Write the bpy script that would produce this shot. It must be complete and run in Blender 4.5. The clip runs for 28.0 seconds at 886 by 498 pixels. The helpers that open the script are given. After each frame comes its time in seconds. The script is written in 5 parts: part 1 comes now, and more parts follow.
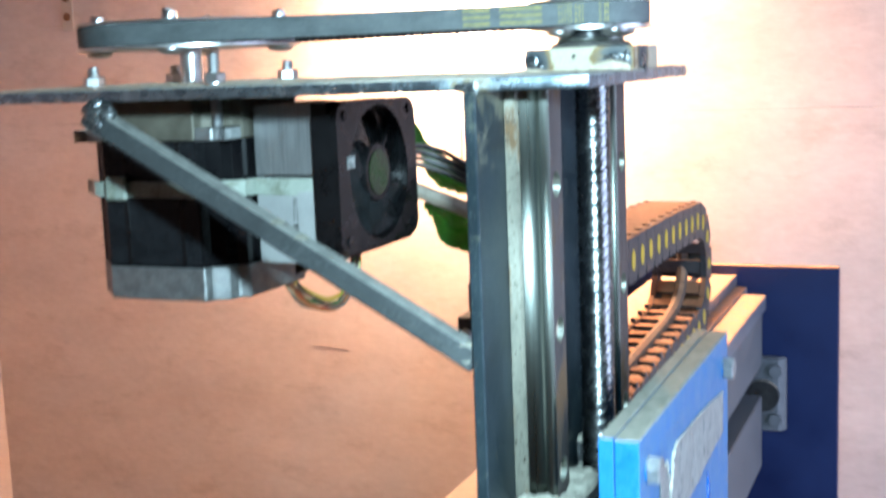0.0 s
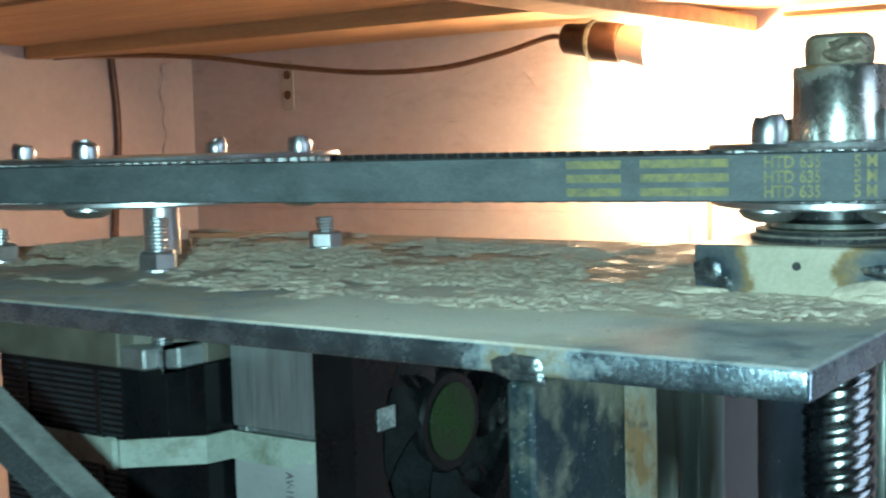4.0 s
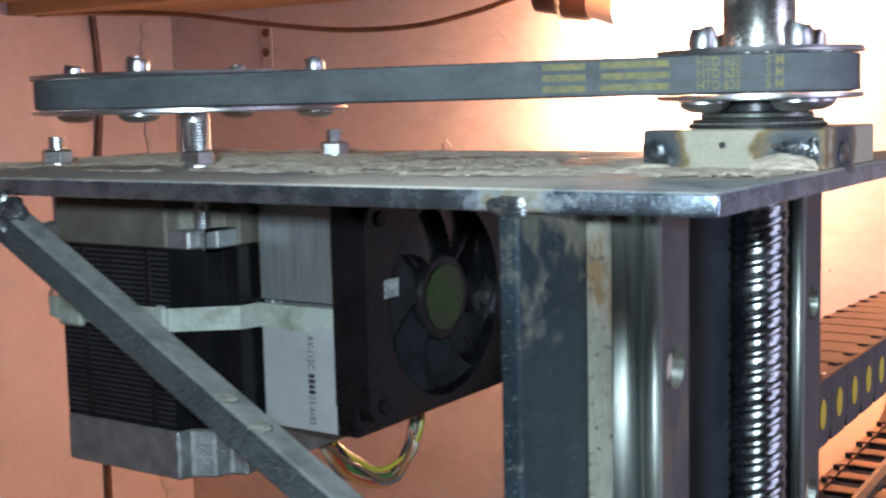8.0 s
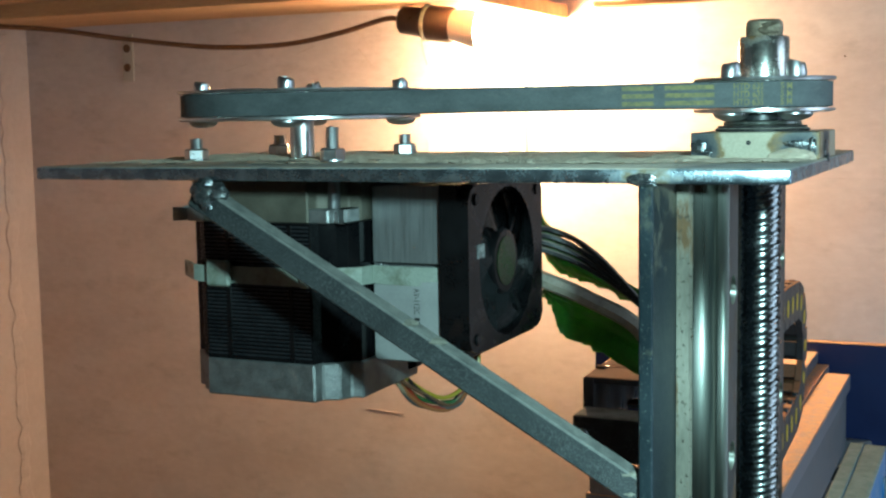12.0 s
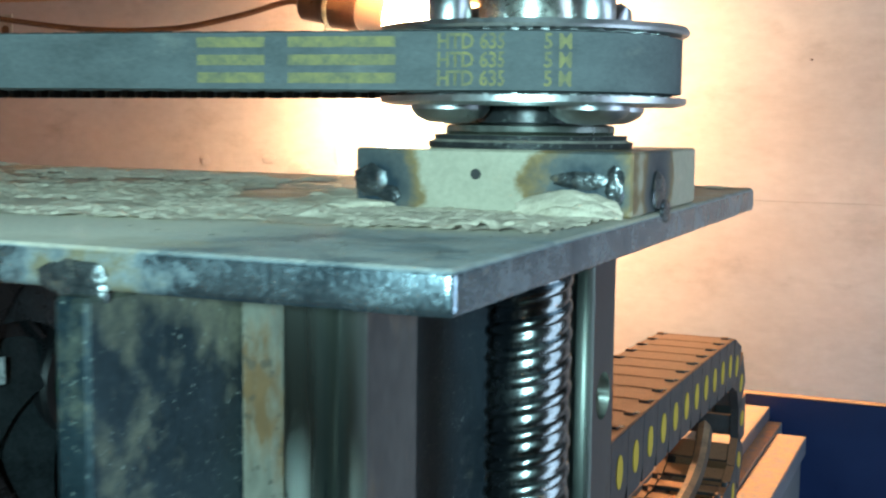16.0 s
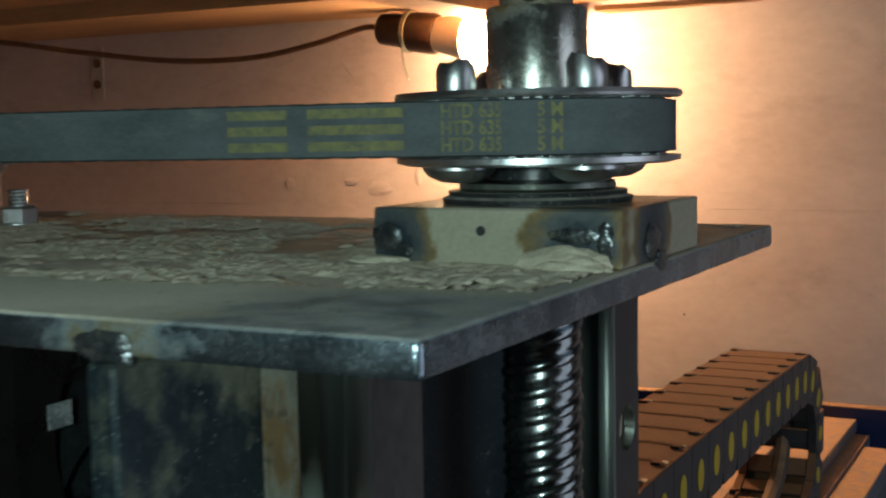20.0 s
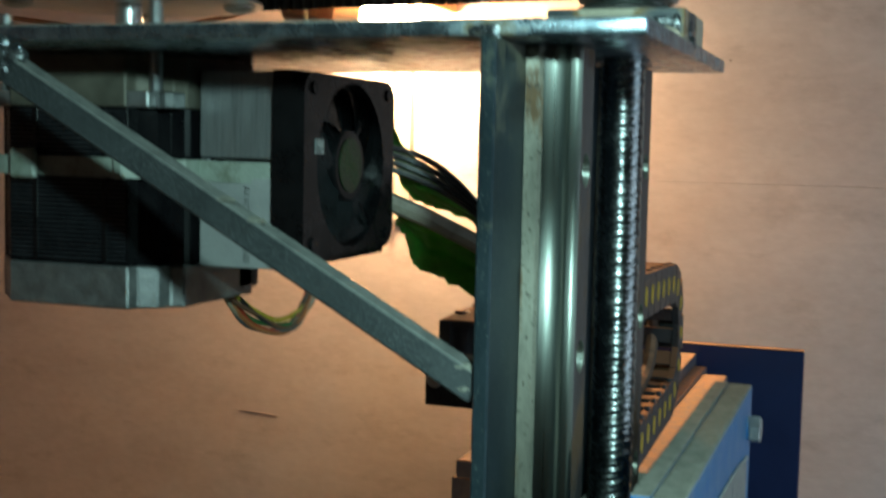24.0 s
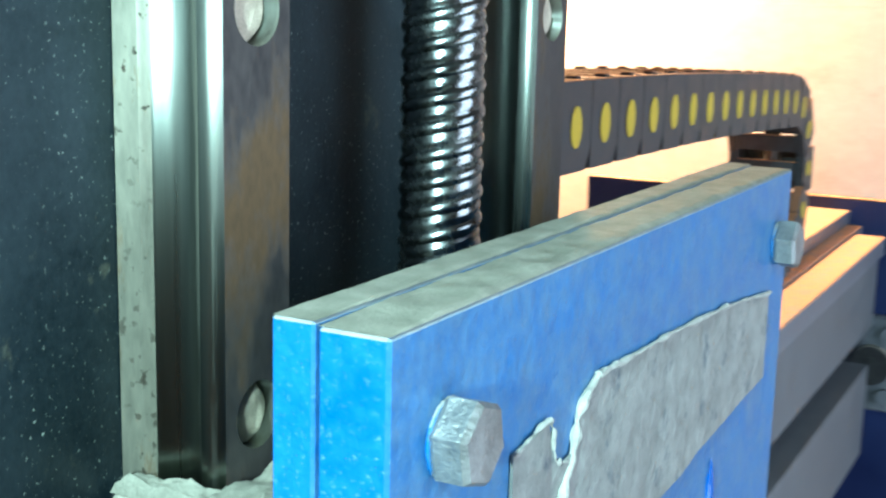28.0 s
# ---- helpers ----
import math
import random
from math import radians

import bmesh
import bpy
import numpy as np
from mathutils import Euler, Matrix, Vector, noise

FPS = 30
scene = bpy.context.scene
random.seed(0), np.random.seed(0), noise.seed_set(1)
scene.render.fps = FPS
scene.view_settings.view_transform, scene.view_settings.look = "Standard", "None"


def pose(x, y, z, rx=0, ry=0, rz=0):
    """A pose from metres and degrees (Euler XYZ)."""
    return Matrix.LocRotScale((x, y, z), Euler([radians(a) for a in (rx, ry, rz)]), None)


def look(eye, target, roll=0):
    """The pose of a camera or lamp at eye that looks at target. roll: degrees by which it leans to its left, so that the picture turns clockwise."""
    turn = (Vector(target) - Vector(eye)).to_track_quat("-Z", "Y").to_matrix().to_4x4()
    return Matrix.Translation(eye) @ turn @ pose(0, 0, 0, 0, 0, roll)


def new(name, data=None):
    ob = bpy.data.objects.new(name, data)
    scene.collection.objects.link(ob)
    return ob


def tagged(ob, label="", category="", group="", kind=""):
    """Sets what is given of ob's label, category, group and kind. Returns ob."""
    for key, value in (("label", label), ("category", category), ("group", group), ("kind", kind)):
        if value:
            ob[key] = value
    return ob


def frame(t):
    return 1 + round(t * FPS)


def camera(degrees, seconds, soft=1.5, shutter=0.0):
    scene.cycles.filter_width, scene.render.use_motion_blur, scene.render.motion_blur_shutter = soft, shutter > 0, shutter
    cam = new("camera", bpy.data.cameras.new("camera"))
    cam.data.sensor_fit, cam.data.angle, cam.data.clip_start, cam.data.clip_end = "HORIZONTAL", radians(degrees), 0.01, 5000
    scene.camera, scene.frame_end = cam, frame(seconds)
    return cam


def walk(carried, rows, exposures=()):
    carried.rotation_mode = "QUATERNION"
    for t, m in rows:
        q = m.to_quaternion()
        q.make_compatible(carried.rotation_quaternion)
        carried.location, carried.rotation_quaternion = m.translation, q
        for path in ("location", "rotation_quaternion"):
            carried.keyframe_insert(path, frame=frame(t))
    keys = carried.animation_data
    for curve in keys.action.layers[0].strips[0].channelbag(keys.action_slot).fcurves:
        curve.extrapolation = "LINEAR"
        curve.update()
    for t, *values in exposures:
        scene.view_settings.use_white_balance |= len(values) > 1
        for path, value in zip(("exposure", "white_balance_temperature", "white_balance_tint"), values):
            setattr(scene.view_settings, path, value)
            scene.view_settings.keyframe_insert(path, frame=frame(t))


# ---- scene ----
# ---- camera: seconds, eye (m), turn (degrees) ----
cam = camera(39.5, 28.0, soft=2.3, shutter=0.5)
PATH = [
    (0, 0.1256, -0.4428, 1.4064, 81.36, 2.22, 22.48),
    (0.5, 0.1310, -0.3665, 1.4331, 83.20, 1.60, 24.57),
    (1, 0.1250, -0.3306, 1.4390, 84.72, 1.11, 24.99),
    (1.5, 0.1120, -0.3050, 1.4394, 84.46, 1.15, 26.75),
    (2, 0.0909, -0.2697, 1.4378, 84.53, 1.27, 30.16),
    (2.5, 0.0764, -0.2393, 1.4362, 84.53, 1.04, 33.09),
    (4.5, 0.0559, -0.1356, 1.4311, 84.65, 1.39, 35.40),
    (5, 0.0702, -0.0966, 1.4219, 81.93, 0.67, 34.75),
    (5.5, 0.0872, -0.0849, 1.4178, 81.77, 1.74, 34.08),
    (6, 0.0885, -0.1065, 1.4175, 82.14, 2.27, 33.20),
    (6.5, 0.0955, -0.1398, 1.4191, 82.58, 1.98, 32.61),
    (7, 0.0928, -0.1711, 1.4183, 82.56, 1.49, 32.43),
    (7.5, 0.0960, -0.2029, 1.4187, 83.01, 1.76, 33.92),
    (8, 0.0894, -0.2306, 1.4187, 83.25, 1.38, 33.71),
    (8.5, 0.0872, -0.2668, 1.4192, 83.28, 1.51, 34.20),
    (9, 0.0856, -0.3100, 1.4220, 83.00, 1.57, 32.99),
    (9.5, 0.0911, -0.3472, 1.4223, 83.21, 1.42, 31.60),
    (10, 0.0982, -0.3871, 1.4224, 83.32, 1.28, 30.07),
    (10.5, 0.1019, -0.4298, 1.4220, 83.76, 0.98, 27.58),
    (11, 0.1099, -0.4233, 1.4192, 83.35, -0.21, 27.88),
    (11.5, 0.0829, -0.4210, 1.4200, 83.49, 1.26, 25.26),
    (13.5, 0.0449, -0.2732, 1.4106, 84.62, -0.04, 23.08),
    (14, 0.0462, -0.2423, 1.4115, 84.51, -0.17, 23.43),
    (14.5, 0.0462, -0.2094, 1.4124, 84.42, -0.02, 23.23),
    (15, 0.0473, -0.1774, 1.4133, 84.38, 0.04, 23.31),
    (15.5, 0.0468, -0.1444, 1.4140, 84.29, 0.10, 23.50),
    (16, 0.0484, -0.1142, 1.4151, 83.99, -0.65, 23.60),
    (16.5, 0.0505, -0.0852, 1.4164, 83.85, -1.14, 24.58),
    (17, 0.0499, -0.0531, 1.4172, 83.87, -0.62, 25.89),
    (17.5, 0.0498, -0.0208, 1.4179, 84.34, -0.27, 26.56),
    (18, 0.0582, -0.0073, 1.4210, 86.32, 1.23, 27.54),
    (18.5, 0.0623, -0.0217, 1.4236, 83.82, 0.16, 28.92),
    (19, 0.0613, -0.0541, 1.4233, 84.23, 0.09, 27.67),
    (19.5, 0.0700, -0.0892, 1.4245, 84.33, 1.68, 28.28),
    (20, 0.0682, -0.1233, 1.4236, 84.63, 1.10, 27.67),
    (20.5, 0.0680, -0.1564, 1.4233, 84.64, 1.03, 27.10),
    (21, 0.0680, -0.1906, 1.4238, 84.76, 1.07, 26.80),
    (21.5, 0.0650, -0.2217, 1.4223, 85.09, 0.92, 25.89),
    (23.5, 0.0670, -0.3475, 1.4002, 85.25, -0.46, 22.79),
    (24, 0.0651, -0.3523, 1.3621, 85.19, -1.25, 19.67),
    (24.5, 0.0645, -0.3308, 1.3344, 85.05, -0.41, 18.16),
    (25, 0.0651, -0.2945, 1.3202, 82.97, -0.72, 17.97),
    (25.5, 0.0645, -0.2631, 1.3028, 81.69, -1.30, 18.76),
    (26, 0.0599, -0.2185, 1.2923, 81.48, -2.00, 19.61),
    (26.5, 0.0634, -0.1935, 1.2940, 81.39, -1.89, 20.54),
    (27, 0.0677, -0.1633, 1.2951, 80.91, -1.46, 21.89),
    (27.5, 0.0674, -0.1260, 1.2946, 79.98, -2.48, 22.60),
    (28, 0.0834, -0.1069, 1.2945, 79.20, -1.44, 28.43),
]
EXPOSURES = [
    (0.0, 1.72, 5600, 20), (0.5, 1.2, 5900, 18), (1.0, 0.8, 6300, 18), (2.0, 0.2, 6400, 14), (5.0, 1.0, 5200, 0), (6.0, 0.65, 5900, 20), (7.0, 0.4, 6100, 28), (8.0, 0.82, 6100, 36), (9.0, 0.95, 6000, 20), (10.0, 0.86, 5900, 8), (11.0, 0.7, 5700, -1),
    (14.0, 0.6, 5600, 2), (16.0, 0.8, 5500, 0), (17.0, 1.05, 5400, -6), (17.4, 0.8, 5500, 0), (18.0, 0.2, 6200, 10), (19.5, -0.6, 6400, 16), (20.0, -0.85, 6400, 12), (21.0, -0.35, 6400, 22), (24.0, 0.0, 5950, -2),
    (25.0, 0.45, 5350, -4), (26.0, 0.55, 5150, -4), (27.0, 1.0, 5400, -8), (28.0, 1.6, 5800, 4),
]

walk(cam, [(t, pose(x, y, z, rx, ry, rz)) for t, x, y, z, rx, ry, rz in PATH], EXPOSURES)

# ---- world and lamps ----
world = bpy.data.worlds.new("world")
scene.world = world
world.use_nodes = True
world.node_tree.nodes["Background"].inputs["Color"].default_value = (0.75, 0.85, 1.0, 1)
world.node_tree.nodes["Background"].inputs["Strength"].default_value = 0.06


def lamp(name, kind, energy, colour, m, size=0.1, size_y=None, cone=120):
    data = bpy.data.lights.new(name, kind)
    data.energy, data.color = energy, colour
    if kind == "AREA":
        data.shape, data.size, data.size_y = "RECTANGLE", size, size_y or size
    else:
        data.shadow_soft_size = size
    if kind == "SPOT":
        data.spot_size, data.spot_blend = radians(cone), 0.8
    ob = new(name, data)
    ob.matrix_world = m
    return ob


BULB = Vector((-0.462, 1.0, 1.518))
# fixed stand-ins for the torch moving beside the lens; the low one is added
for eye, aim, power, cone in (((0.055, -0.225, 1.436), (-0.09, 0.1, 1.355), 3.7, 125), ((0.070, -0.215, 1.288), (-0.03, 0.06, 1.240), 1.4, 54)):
    lamp("torch_stand_in", "SPOT", power, (0.70, 1.0, 0.94), look(eye, aim), 0.008, cone=cone)
# daylight inferred from the right, let in by an assumed doorway out of view
lamp("side_daylight", "AREA", 8.2, (0.78, 0.88, 1.0), look((1.17, 0.30, 1.1), (0.0, 0.62, 1.15)), 0.8, 1.7)


# ---- materials ----
def nodes_of(name):
    m = bpy.data.materials.new(name)
    m.use_nodes = True
    return m, m.node_tree.nodes, m.node_tree.links, m.node_tree.nodes["Principled BSDF"]


def noise_at(n, l, scale, stretch=(1, 1, 1), detail=5, rough=0.6):
    geo = n.new("ShaderNodeNewGeometry")
    mul = n.new("ShaderNodeVectorMath")
    mul.operation = "MULTIPLY"
    mul.inputs[1].default_value = stretch
    l.new(geo.outputs["Position"], mul.inputs[0])
    tex = n.new("ShaderNodeTexNoise")
    tex.inputs["Scale"].default_value, tex.inputs["Detail"].default_value, tex.inputs["Roughness"].default_value = scale, detail, rough
    l.new(mul.outputs[0], tex.inputs["Vector"])
    return tex.outputs["Fac"]


def ramp(n, l, fac, *stops):
    r = n.new("ShaderNodeValToRGB")
    while len(r.color_ramp.elements) < len(stops):
        r.color_ramp.elements.new(0.5)
    for e, (p, c) in zip(r.color_ramp.elements, stops):
        e.position, e.color = p, (*c, 1) if len(c) == 3 else c
    l.new(fac, r.inputs[0])
    return r.outputs["Color"]


def blend(n, l, fac, a, b):
    m = n.new("ShaderNodeMix")
    m.data_type = "RGBA"
    l.new(fac, m.inputs["Factor"])
    l.new(a, m.inputs["A"])
    l.new(b, m.inputs["B"])
    return m.outputs["Result"]


def g(v):
    return (v, v, v)


def mat(name, dark, light, rough=0.5, metal=0.0, scale=60, fine=600, bump=0.15, stretch=(1, 1, 1), spots=None, spot=(0.62, 0.7), spot_scale=25, spot_rough=0.9, rvar=0.12, top=None, side_haze=None, heat=None, specks=None, bare=None, patch=(0.3, 0.55, 0.35), powder=None):
    """A surface of two tones, broken by fine grain; spots: a third tone in stains; top: dust that lies on what faces up; heat: where the stains crowd; specks: fine dust; bare: where the top was swept; patch: how the dust breaks up; powder: pale drifts of it."""
    m, n, l, out = nodes_of(name)
    broad = noise_at(n, l, scale, stretch)
    grain = noise_at(n, l, fine, stretch, 3)
    mixed = n.new("ShaderNodeMath")
    mixed.operation = "MULTIPLY_ADD"
    mixed.inputs[1].default_value = 0.35
    l.new(grain, mixed.inputs[0])
    half = n.new("ShaderNodeMath")
    half.operation = "MULTIPLY"
    half.inputs[1].default_value = 0.65
    l.new(broad, half.inputs[0])
    l.new(half.outputs[0], mixed.inputs[2])
    colour = ramp(n, l, mixed.outputs[0], (0.33, dark), (0.67, light))
    rgh = ramp(n, l, mixed.outputs[0], (0.3, g(max(0.03, rough - rvar))), (0.7, g(min(1, rough + rvar))))
    met = None
    if spots:
        field = noise_at(n, l, spot_scale, stretch, 8, 0.65)
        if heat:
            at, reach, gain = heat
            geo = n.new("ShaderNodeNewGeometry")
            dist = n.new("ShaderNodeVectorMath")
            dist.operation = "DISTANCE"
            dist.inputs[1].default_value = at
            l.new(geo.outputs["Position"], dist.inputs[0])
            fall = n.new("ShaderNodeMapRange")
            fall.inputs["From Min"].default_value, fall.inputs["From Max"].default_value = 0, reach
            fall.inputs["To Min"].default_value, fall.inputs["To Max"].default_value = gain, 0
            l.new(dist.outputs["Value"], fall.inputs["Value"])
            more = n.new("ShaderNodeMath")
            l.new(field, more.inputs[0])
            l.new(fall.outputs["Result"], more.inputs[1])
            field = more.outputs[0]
        s = ramp(n, l, field, (spot[0], g(0)), (spot[1], g(1)))
        colour = blend(n, l, s, colour, ramp(n, l, grain, (0.3, tuple(c * 0.7 for c in spots)), (0.7, spots)))
        rgh = blend(n, l, s, rgh, ramp(n, l, grain, (0, g(spot_rough)), (1, g(spot_rough))))
        met = ramp(n, l, s, (0, g(metal)), (1, g(metal * 0.2)))
    if top:
        geo = n.new("ShaderNodeNewGeometry")
        sep = n.new("ShaderNodeSeparateXYZ")
        l.new(geo.outputs["Normal"], sep.inputs[0])
        up = ramp(n, l, sep.outputs["Z"], (0.35, g(0)), (0.75, g(1)))
        cover = ramp(n, l, noise_at(n, l, 90, (1, 1, 1), 6, 0.7), (patch[0], g(patch[2])), (patch[1], g(1)))
        mm = n.new("ShaderNodeMath")
        mm.operation = "MULTIPLY"
        if bare:
            at, reach = bare
            dist = n.new("ShaderNodeVectorMath")
            dist.operation = "DISTANCE"
            dist.inputs[1].default_value = at
            l.new(geo.outputs["Position"], dist.inputs[0])
            rel = n.new("ShaderNodeMath")
            rel.operation = "MULTIPLY_ADD"
            rel.inputs[1].default_value = 0.03
            l.new(broad, rel.inputs[0])
            l.new(dist.outputs["Value"], rel.inputs[2])
            swept = n.new("ShaderNodeMapRange")
            swept.inputs["From Min"].default_value, swept.inputs["From Max"].default_value = reach, reach + 0.012
            swept.inputs["To Min"].default_value, swept.inputs["To Max"].default_value = 0.6, 1
            l.new(rel.outputs[0], swept.inputs["Value"])
            cut = n.new("ShaderNodeMath")
            cut.operation = "MULTIPLY"
            l.new(cover, cut.inputs[0])
            l.new(swept.outputs["Result"], cut.inputs[1])
            cover = cut.outputs[0]
        l.new(up, mm.inputs[0])
        l.new(cover, mm.inputs[1])
        colour = blend(n, l, mm.outputs[0], colour, ramp(n, l, grain, (0.3, tuple(c * 0.75 for c in top)), (0.7, top)))
        rgh = blend(n, l, mm.outputs[0], rgh, ramp(n, l, grain, (0, g(0.95)), (1, g(0.95))))
        for at, reach, tone in powder or ():
            dist = n.new("ShaderNodeVectorMath")
            dist.operation = "DISTANCE"
            dist.inputs[1].default_value = at
            l.new(geo.outputs["Position"], dist.inputs[0])
            ragged = n.new("ShaderNodeMath")
            ragged.operation = "MULTIPLY_ADD"
            ragged.inputs[1].default_value = 0.05
            l.new(noise_at(n, l, 55, (1, 1, 1), 7, 0.7), ragged.inputs[0])
            l.new(dist.outputs["Value"], ragged.inputs[2])
            lying = n.new("ShaderNodeMapRange")
            lying.inputs["From Min"].default_value, lying.inputs["From Max"].default_value = reach, reach + 0.022
            lying.inputs["To Min"].default_value, lying.inputs["To Max"].default_value = 0.9, 0
            l.new(ragged.outputs[0], lying.inputs["Value"])
            both = n.new("ShaderNodeMath")
            both.operation = "MULTIPLY"
            l.new(up, both.inputs[0])
            l.new(lying.outputs["Result"], both.inputs[1])
            colour = blend(n, l, both.outputs[0], colour, ramp(n, l, grain, (0.3, tuple(c * 0.8 for c in tone)), (0.7, tone)))
            rgh = blend(n, l, both.outputs[0], rgh, ramp(n, l, grain, (0, g(0.95)), (1, g(0.95))))
            larger = n.new("ShaderNodeMath")
            larger.operation = "MAXIMUM"
            l.new(mm.outputs[0], larger.inputs[0])
            l.new(both.outputs[0], larger.inputs[1])
            mm = larger
        base = met if met else ramp(n, l, grain, (0, g(metal)), (1, g(metal)))
        met = blend(n, l, mm.outputs[0], base, ramp(n, l, grain, (0, g(0)), (1, g(0))))
    if specks:
        tone, low, high, fineness = specks
        s = ramp(n, l, noise_at(n, l, fineness, (1, 1, 1), 2, 0.5), (low, g(0)), (high, g(1)))
        clump = ramp(n, l, noise_at(n, l, 60, (1, 1, 1), 4, 0.6), (0.35, g(0.15)), (0.65, g(1)))
        both = n.new("ShaderNodeMath")
        both.operation = "MULTIPLY"
        l.new(s, both.inputs[0])
        l.new(clump, both.inputs[1])
        colour = blend(n, l, both.outputs[0], colour, ramp(n, l, grain, (0, tone), (1, tone)))
        rgh = blend(n, l, both.outputs[0], rgh, ramp(n, l, grain, (0, g(0.9)), (1, g(0.9))))
    # pale tone on faces towards +x: grazing sheen and dust put into the colour
    if side_haze:
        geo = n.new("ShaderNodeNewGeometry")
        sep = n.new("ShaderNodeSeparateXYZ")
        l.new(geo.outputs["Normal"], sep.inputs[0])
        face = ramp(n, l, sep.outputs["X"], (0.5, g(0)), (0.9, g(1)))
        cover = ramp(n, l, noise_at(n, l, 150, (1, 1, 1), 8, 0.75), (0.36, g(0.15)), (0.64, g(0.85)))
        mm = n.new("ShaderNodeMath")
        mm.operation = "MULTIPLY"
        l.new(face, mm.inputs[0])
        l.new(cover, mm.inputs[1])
        colour = blend(n, l, mm.outputs[0], colour, ramp(n, l, grain, (0.3, tuple(c * 0.8 for c in side_haze)), (0.7, side_haze)))
    l.new(colour, out.inputs["Base Color"])
    l.new(rgh, out.inputs["Roughness"])
    if met:
        l.new(met, out.inputs["Metallic"])
    else:
        out.inputs["Metallic"].default_value = metal
    if bump:
        bm = n.new("ShaderNodeBump")
        bm.inputs["Strength"].default_value, bm.inputs["Distance"].default_value = bump, 0.0006
        l.new(mixed.outputs[0], bm.inputs["Height"])
        l.new(bm.outputs["Normal"], out.inputs["Normal"])
    return m


def plain(name, colour, rough=0.5, metal=0.0, glow=0.0):
    m, n, l, out = nodes_of(name)
    out.inputs["Base Color"].default_value = (*colour, 1)
    out.inputs["Roughness"].default_value, out.inputs["Metallic"].default_value = rough, metal
    if glow:
        out.inputs["Emission Color"].default_value, out.inputs["Emission Strength"].default_value = (*colour, 1), glow
    return m


DUST = (0.42, 0.36, 0.27)
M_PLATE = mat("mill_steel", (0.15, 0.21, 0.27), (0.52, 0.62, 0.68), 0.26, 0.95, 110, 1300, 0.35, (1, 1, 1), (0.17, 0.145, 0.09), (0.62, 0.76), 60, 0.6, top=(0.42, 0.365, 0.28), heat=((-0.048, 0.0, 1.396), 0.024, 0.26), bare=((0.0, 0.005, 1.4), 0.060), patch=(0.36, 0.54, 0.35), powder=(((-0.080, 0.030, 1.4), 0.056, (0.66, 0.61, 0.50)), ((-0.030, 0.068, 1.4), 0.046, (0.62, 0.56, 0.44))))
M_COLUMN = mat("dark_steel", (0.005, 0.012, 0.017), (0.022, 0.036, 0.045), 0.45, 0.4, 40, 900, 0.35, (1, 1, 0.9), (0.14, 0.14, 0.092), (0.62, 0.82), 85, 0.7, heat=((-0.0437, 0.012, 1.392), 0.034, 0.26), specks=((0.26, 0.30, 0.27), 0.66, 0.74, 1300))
M_BRACE = mat("primed_steel", (0.020, 0.024, 0.027), (0.050, 0.058, 0.062), 0.6, 0.3, 60, 1800, 0.7, (1, 1, 1), (0.15, 0.165, 0.16), (0.50, 0.68), 1900, top=(0.24, 0.25, 0.23))
M_RAIL = mat("ground_rail_steel", (0.14, 0.156, 0.142), (0.28, 0.30, 0.27), 0.30, 1.0, 45, 500, 0.10, (1, 1, 0.03), (0.17, 0.14, 0.085), (0.58, 0.70), 55, 0.5, 0.05)
# a darker brown steel tone for the rail's face towards +x, with brown stains
M_RAILFACE = mat("dark_rail_face", (0.060, 0.057, 0.062), (0.135, 0.122, 0.118), 0.48, 0.75, 30, 700, 0.15, (1, 1, 0.5), (0.105, 0.060, 0.028), (0.50, 0.62), 45, 0.75)
M_RAILFOOT = mat("dull_rail_foot", (0.12, 0.12, 0.098), (0.27, 0.26, 0.21), 0.42, 0.55, 60, 700, 0.4, (1, 1, 0.3), (0.12, 0.07, 0.028), (0.52, 0.62), 130, 0.7, specks=((0.045, 0.038, 0.028), 0.60, 0.68, 520))
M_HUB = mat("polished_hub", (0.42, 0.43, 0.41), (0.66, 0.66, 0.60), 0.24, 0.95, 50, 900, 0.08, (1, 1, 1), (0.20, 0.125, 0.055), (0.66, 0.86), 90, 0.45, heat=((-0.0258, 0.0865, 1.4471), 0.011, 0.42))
M_SCREW = mat("rolled_screw_steel", (0.15, 0.165, 0.17), (0.34, 0.36, 0.36), 0.25, 1.0, 120, 900, 0.05)
# the rails are ground along their length, which spreads a highlight across them
for steel in (M_RAIL, M_RAILFOOT):
    grind = steel.node_tree.nodes.new("ShaderNodeTangent")
    grind.direction_type, grind.axis = "RADIAL", "Z"
    steel.node_tree.nodes["Principled BSDF"].inputs["Anisotropic"].default_value = 0.85
    steel.node_tree.links.new(grind.outputs["Tangent"], steel.node_tree.nodes["Principled BSDF"].inputs["Tangent"])
M_ZINC = mat("zinc_plate", (0.52, 0.54, 0.56), (0.72, 0.73, 0.74), 0.36, 1.0, 90, 1200, 0.04)


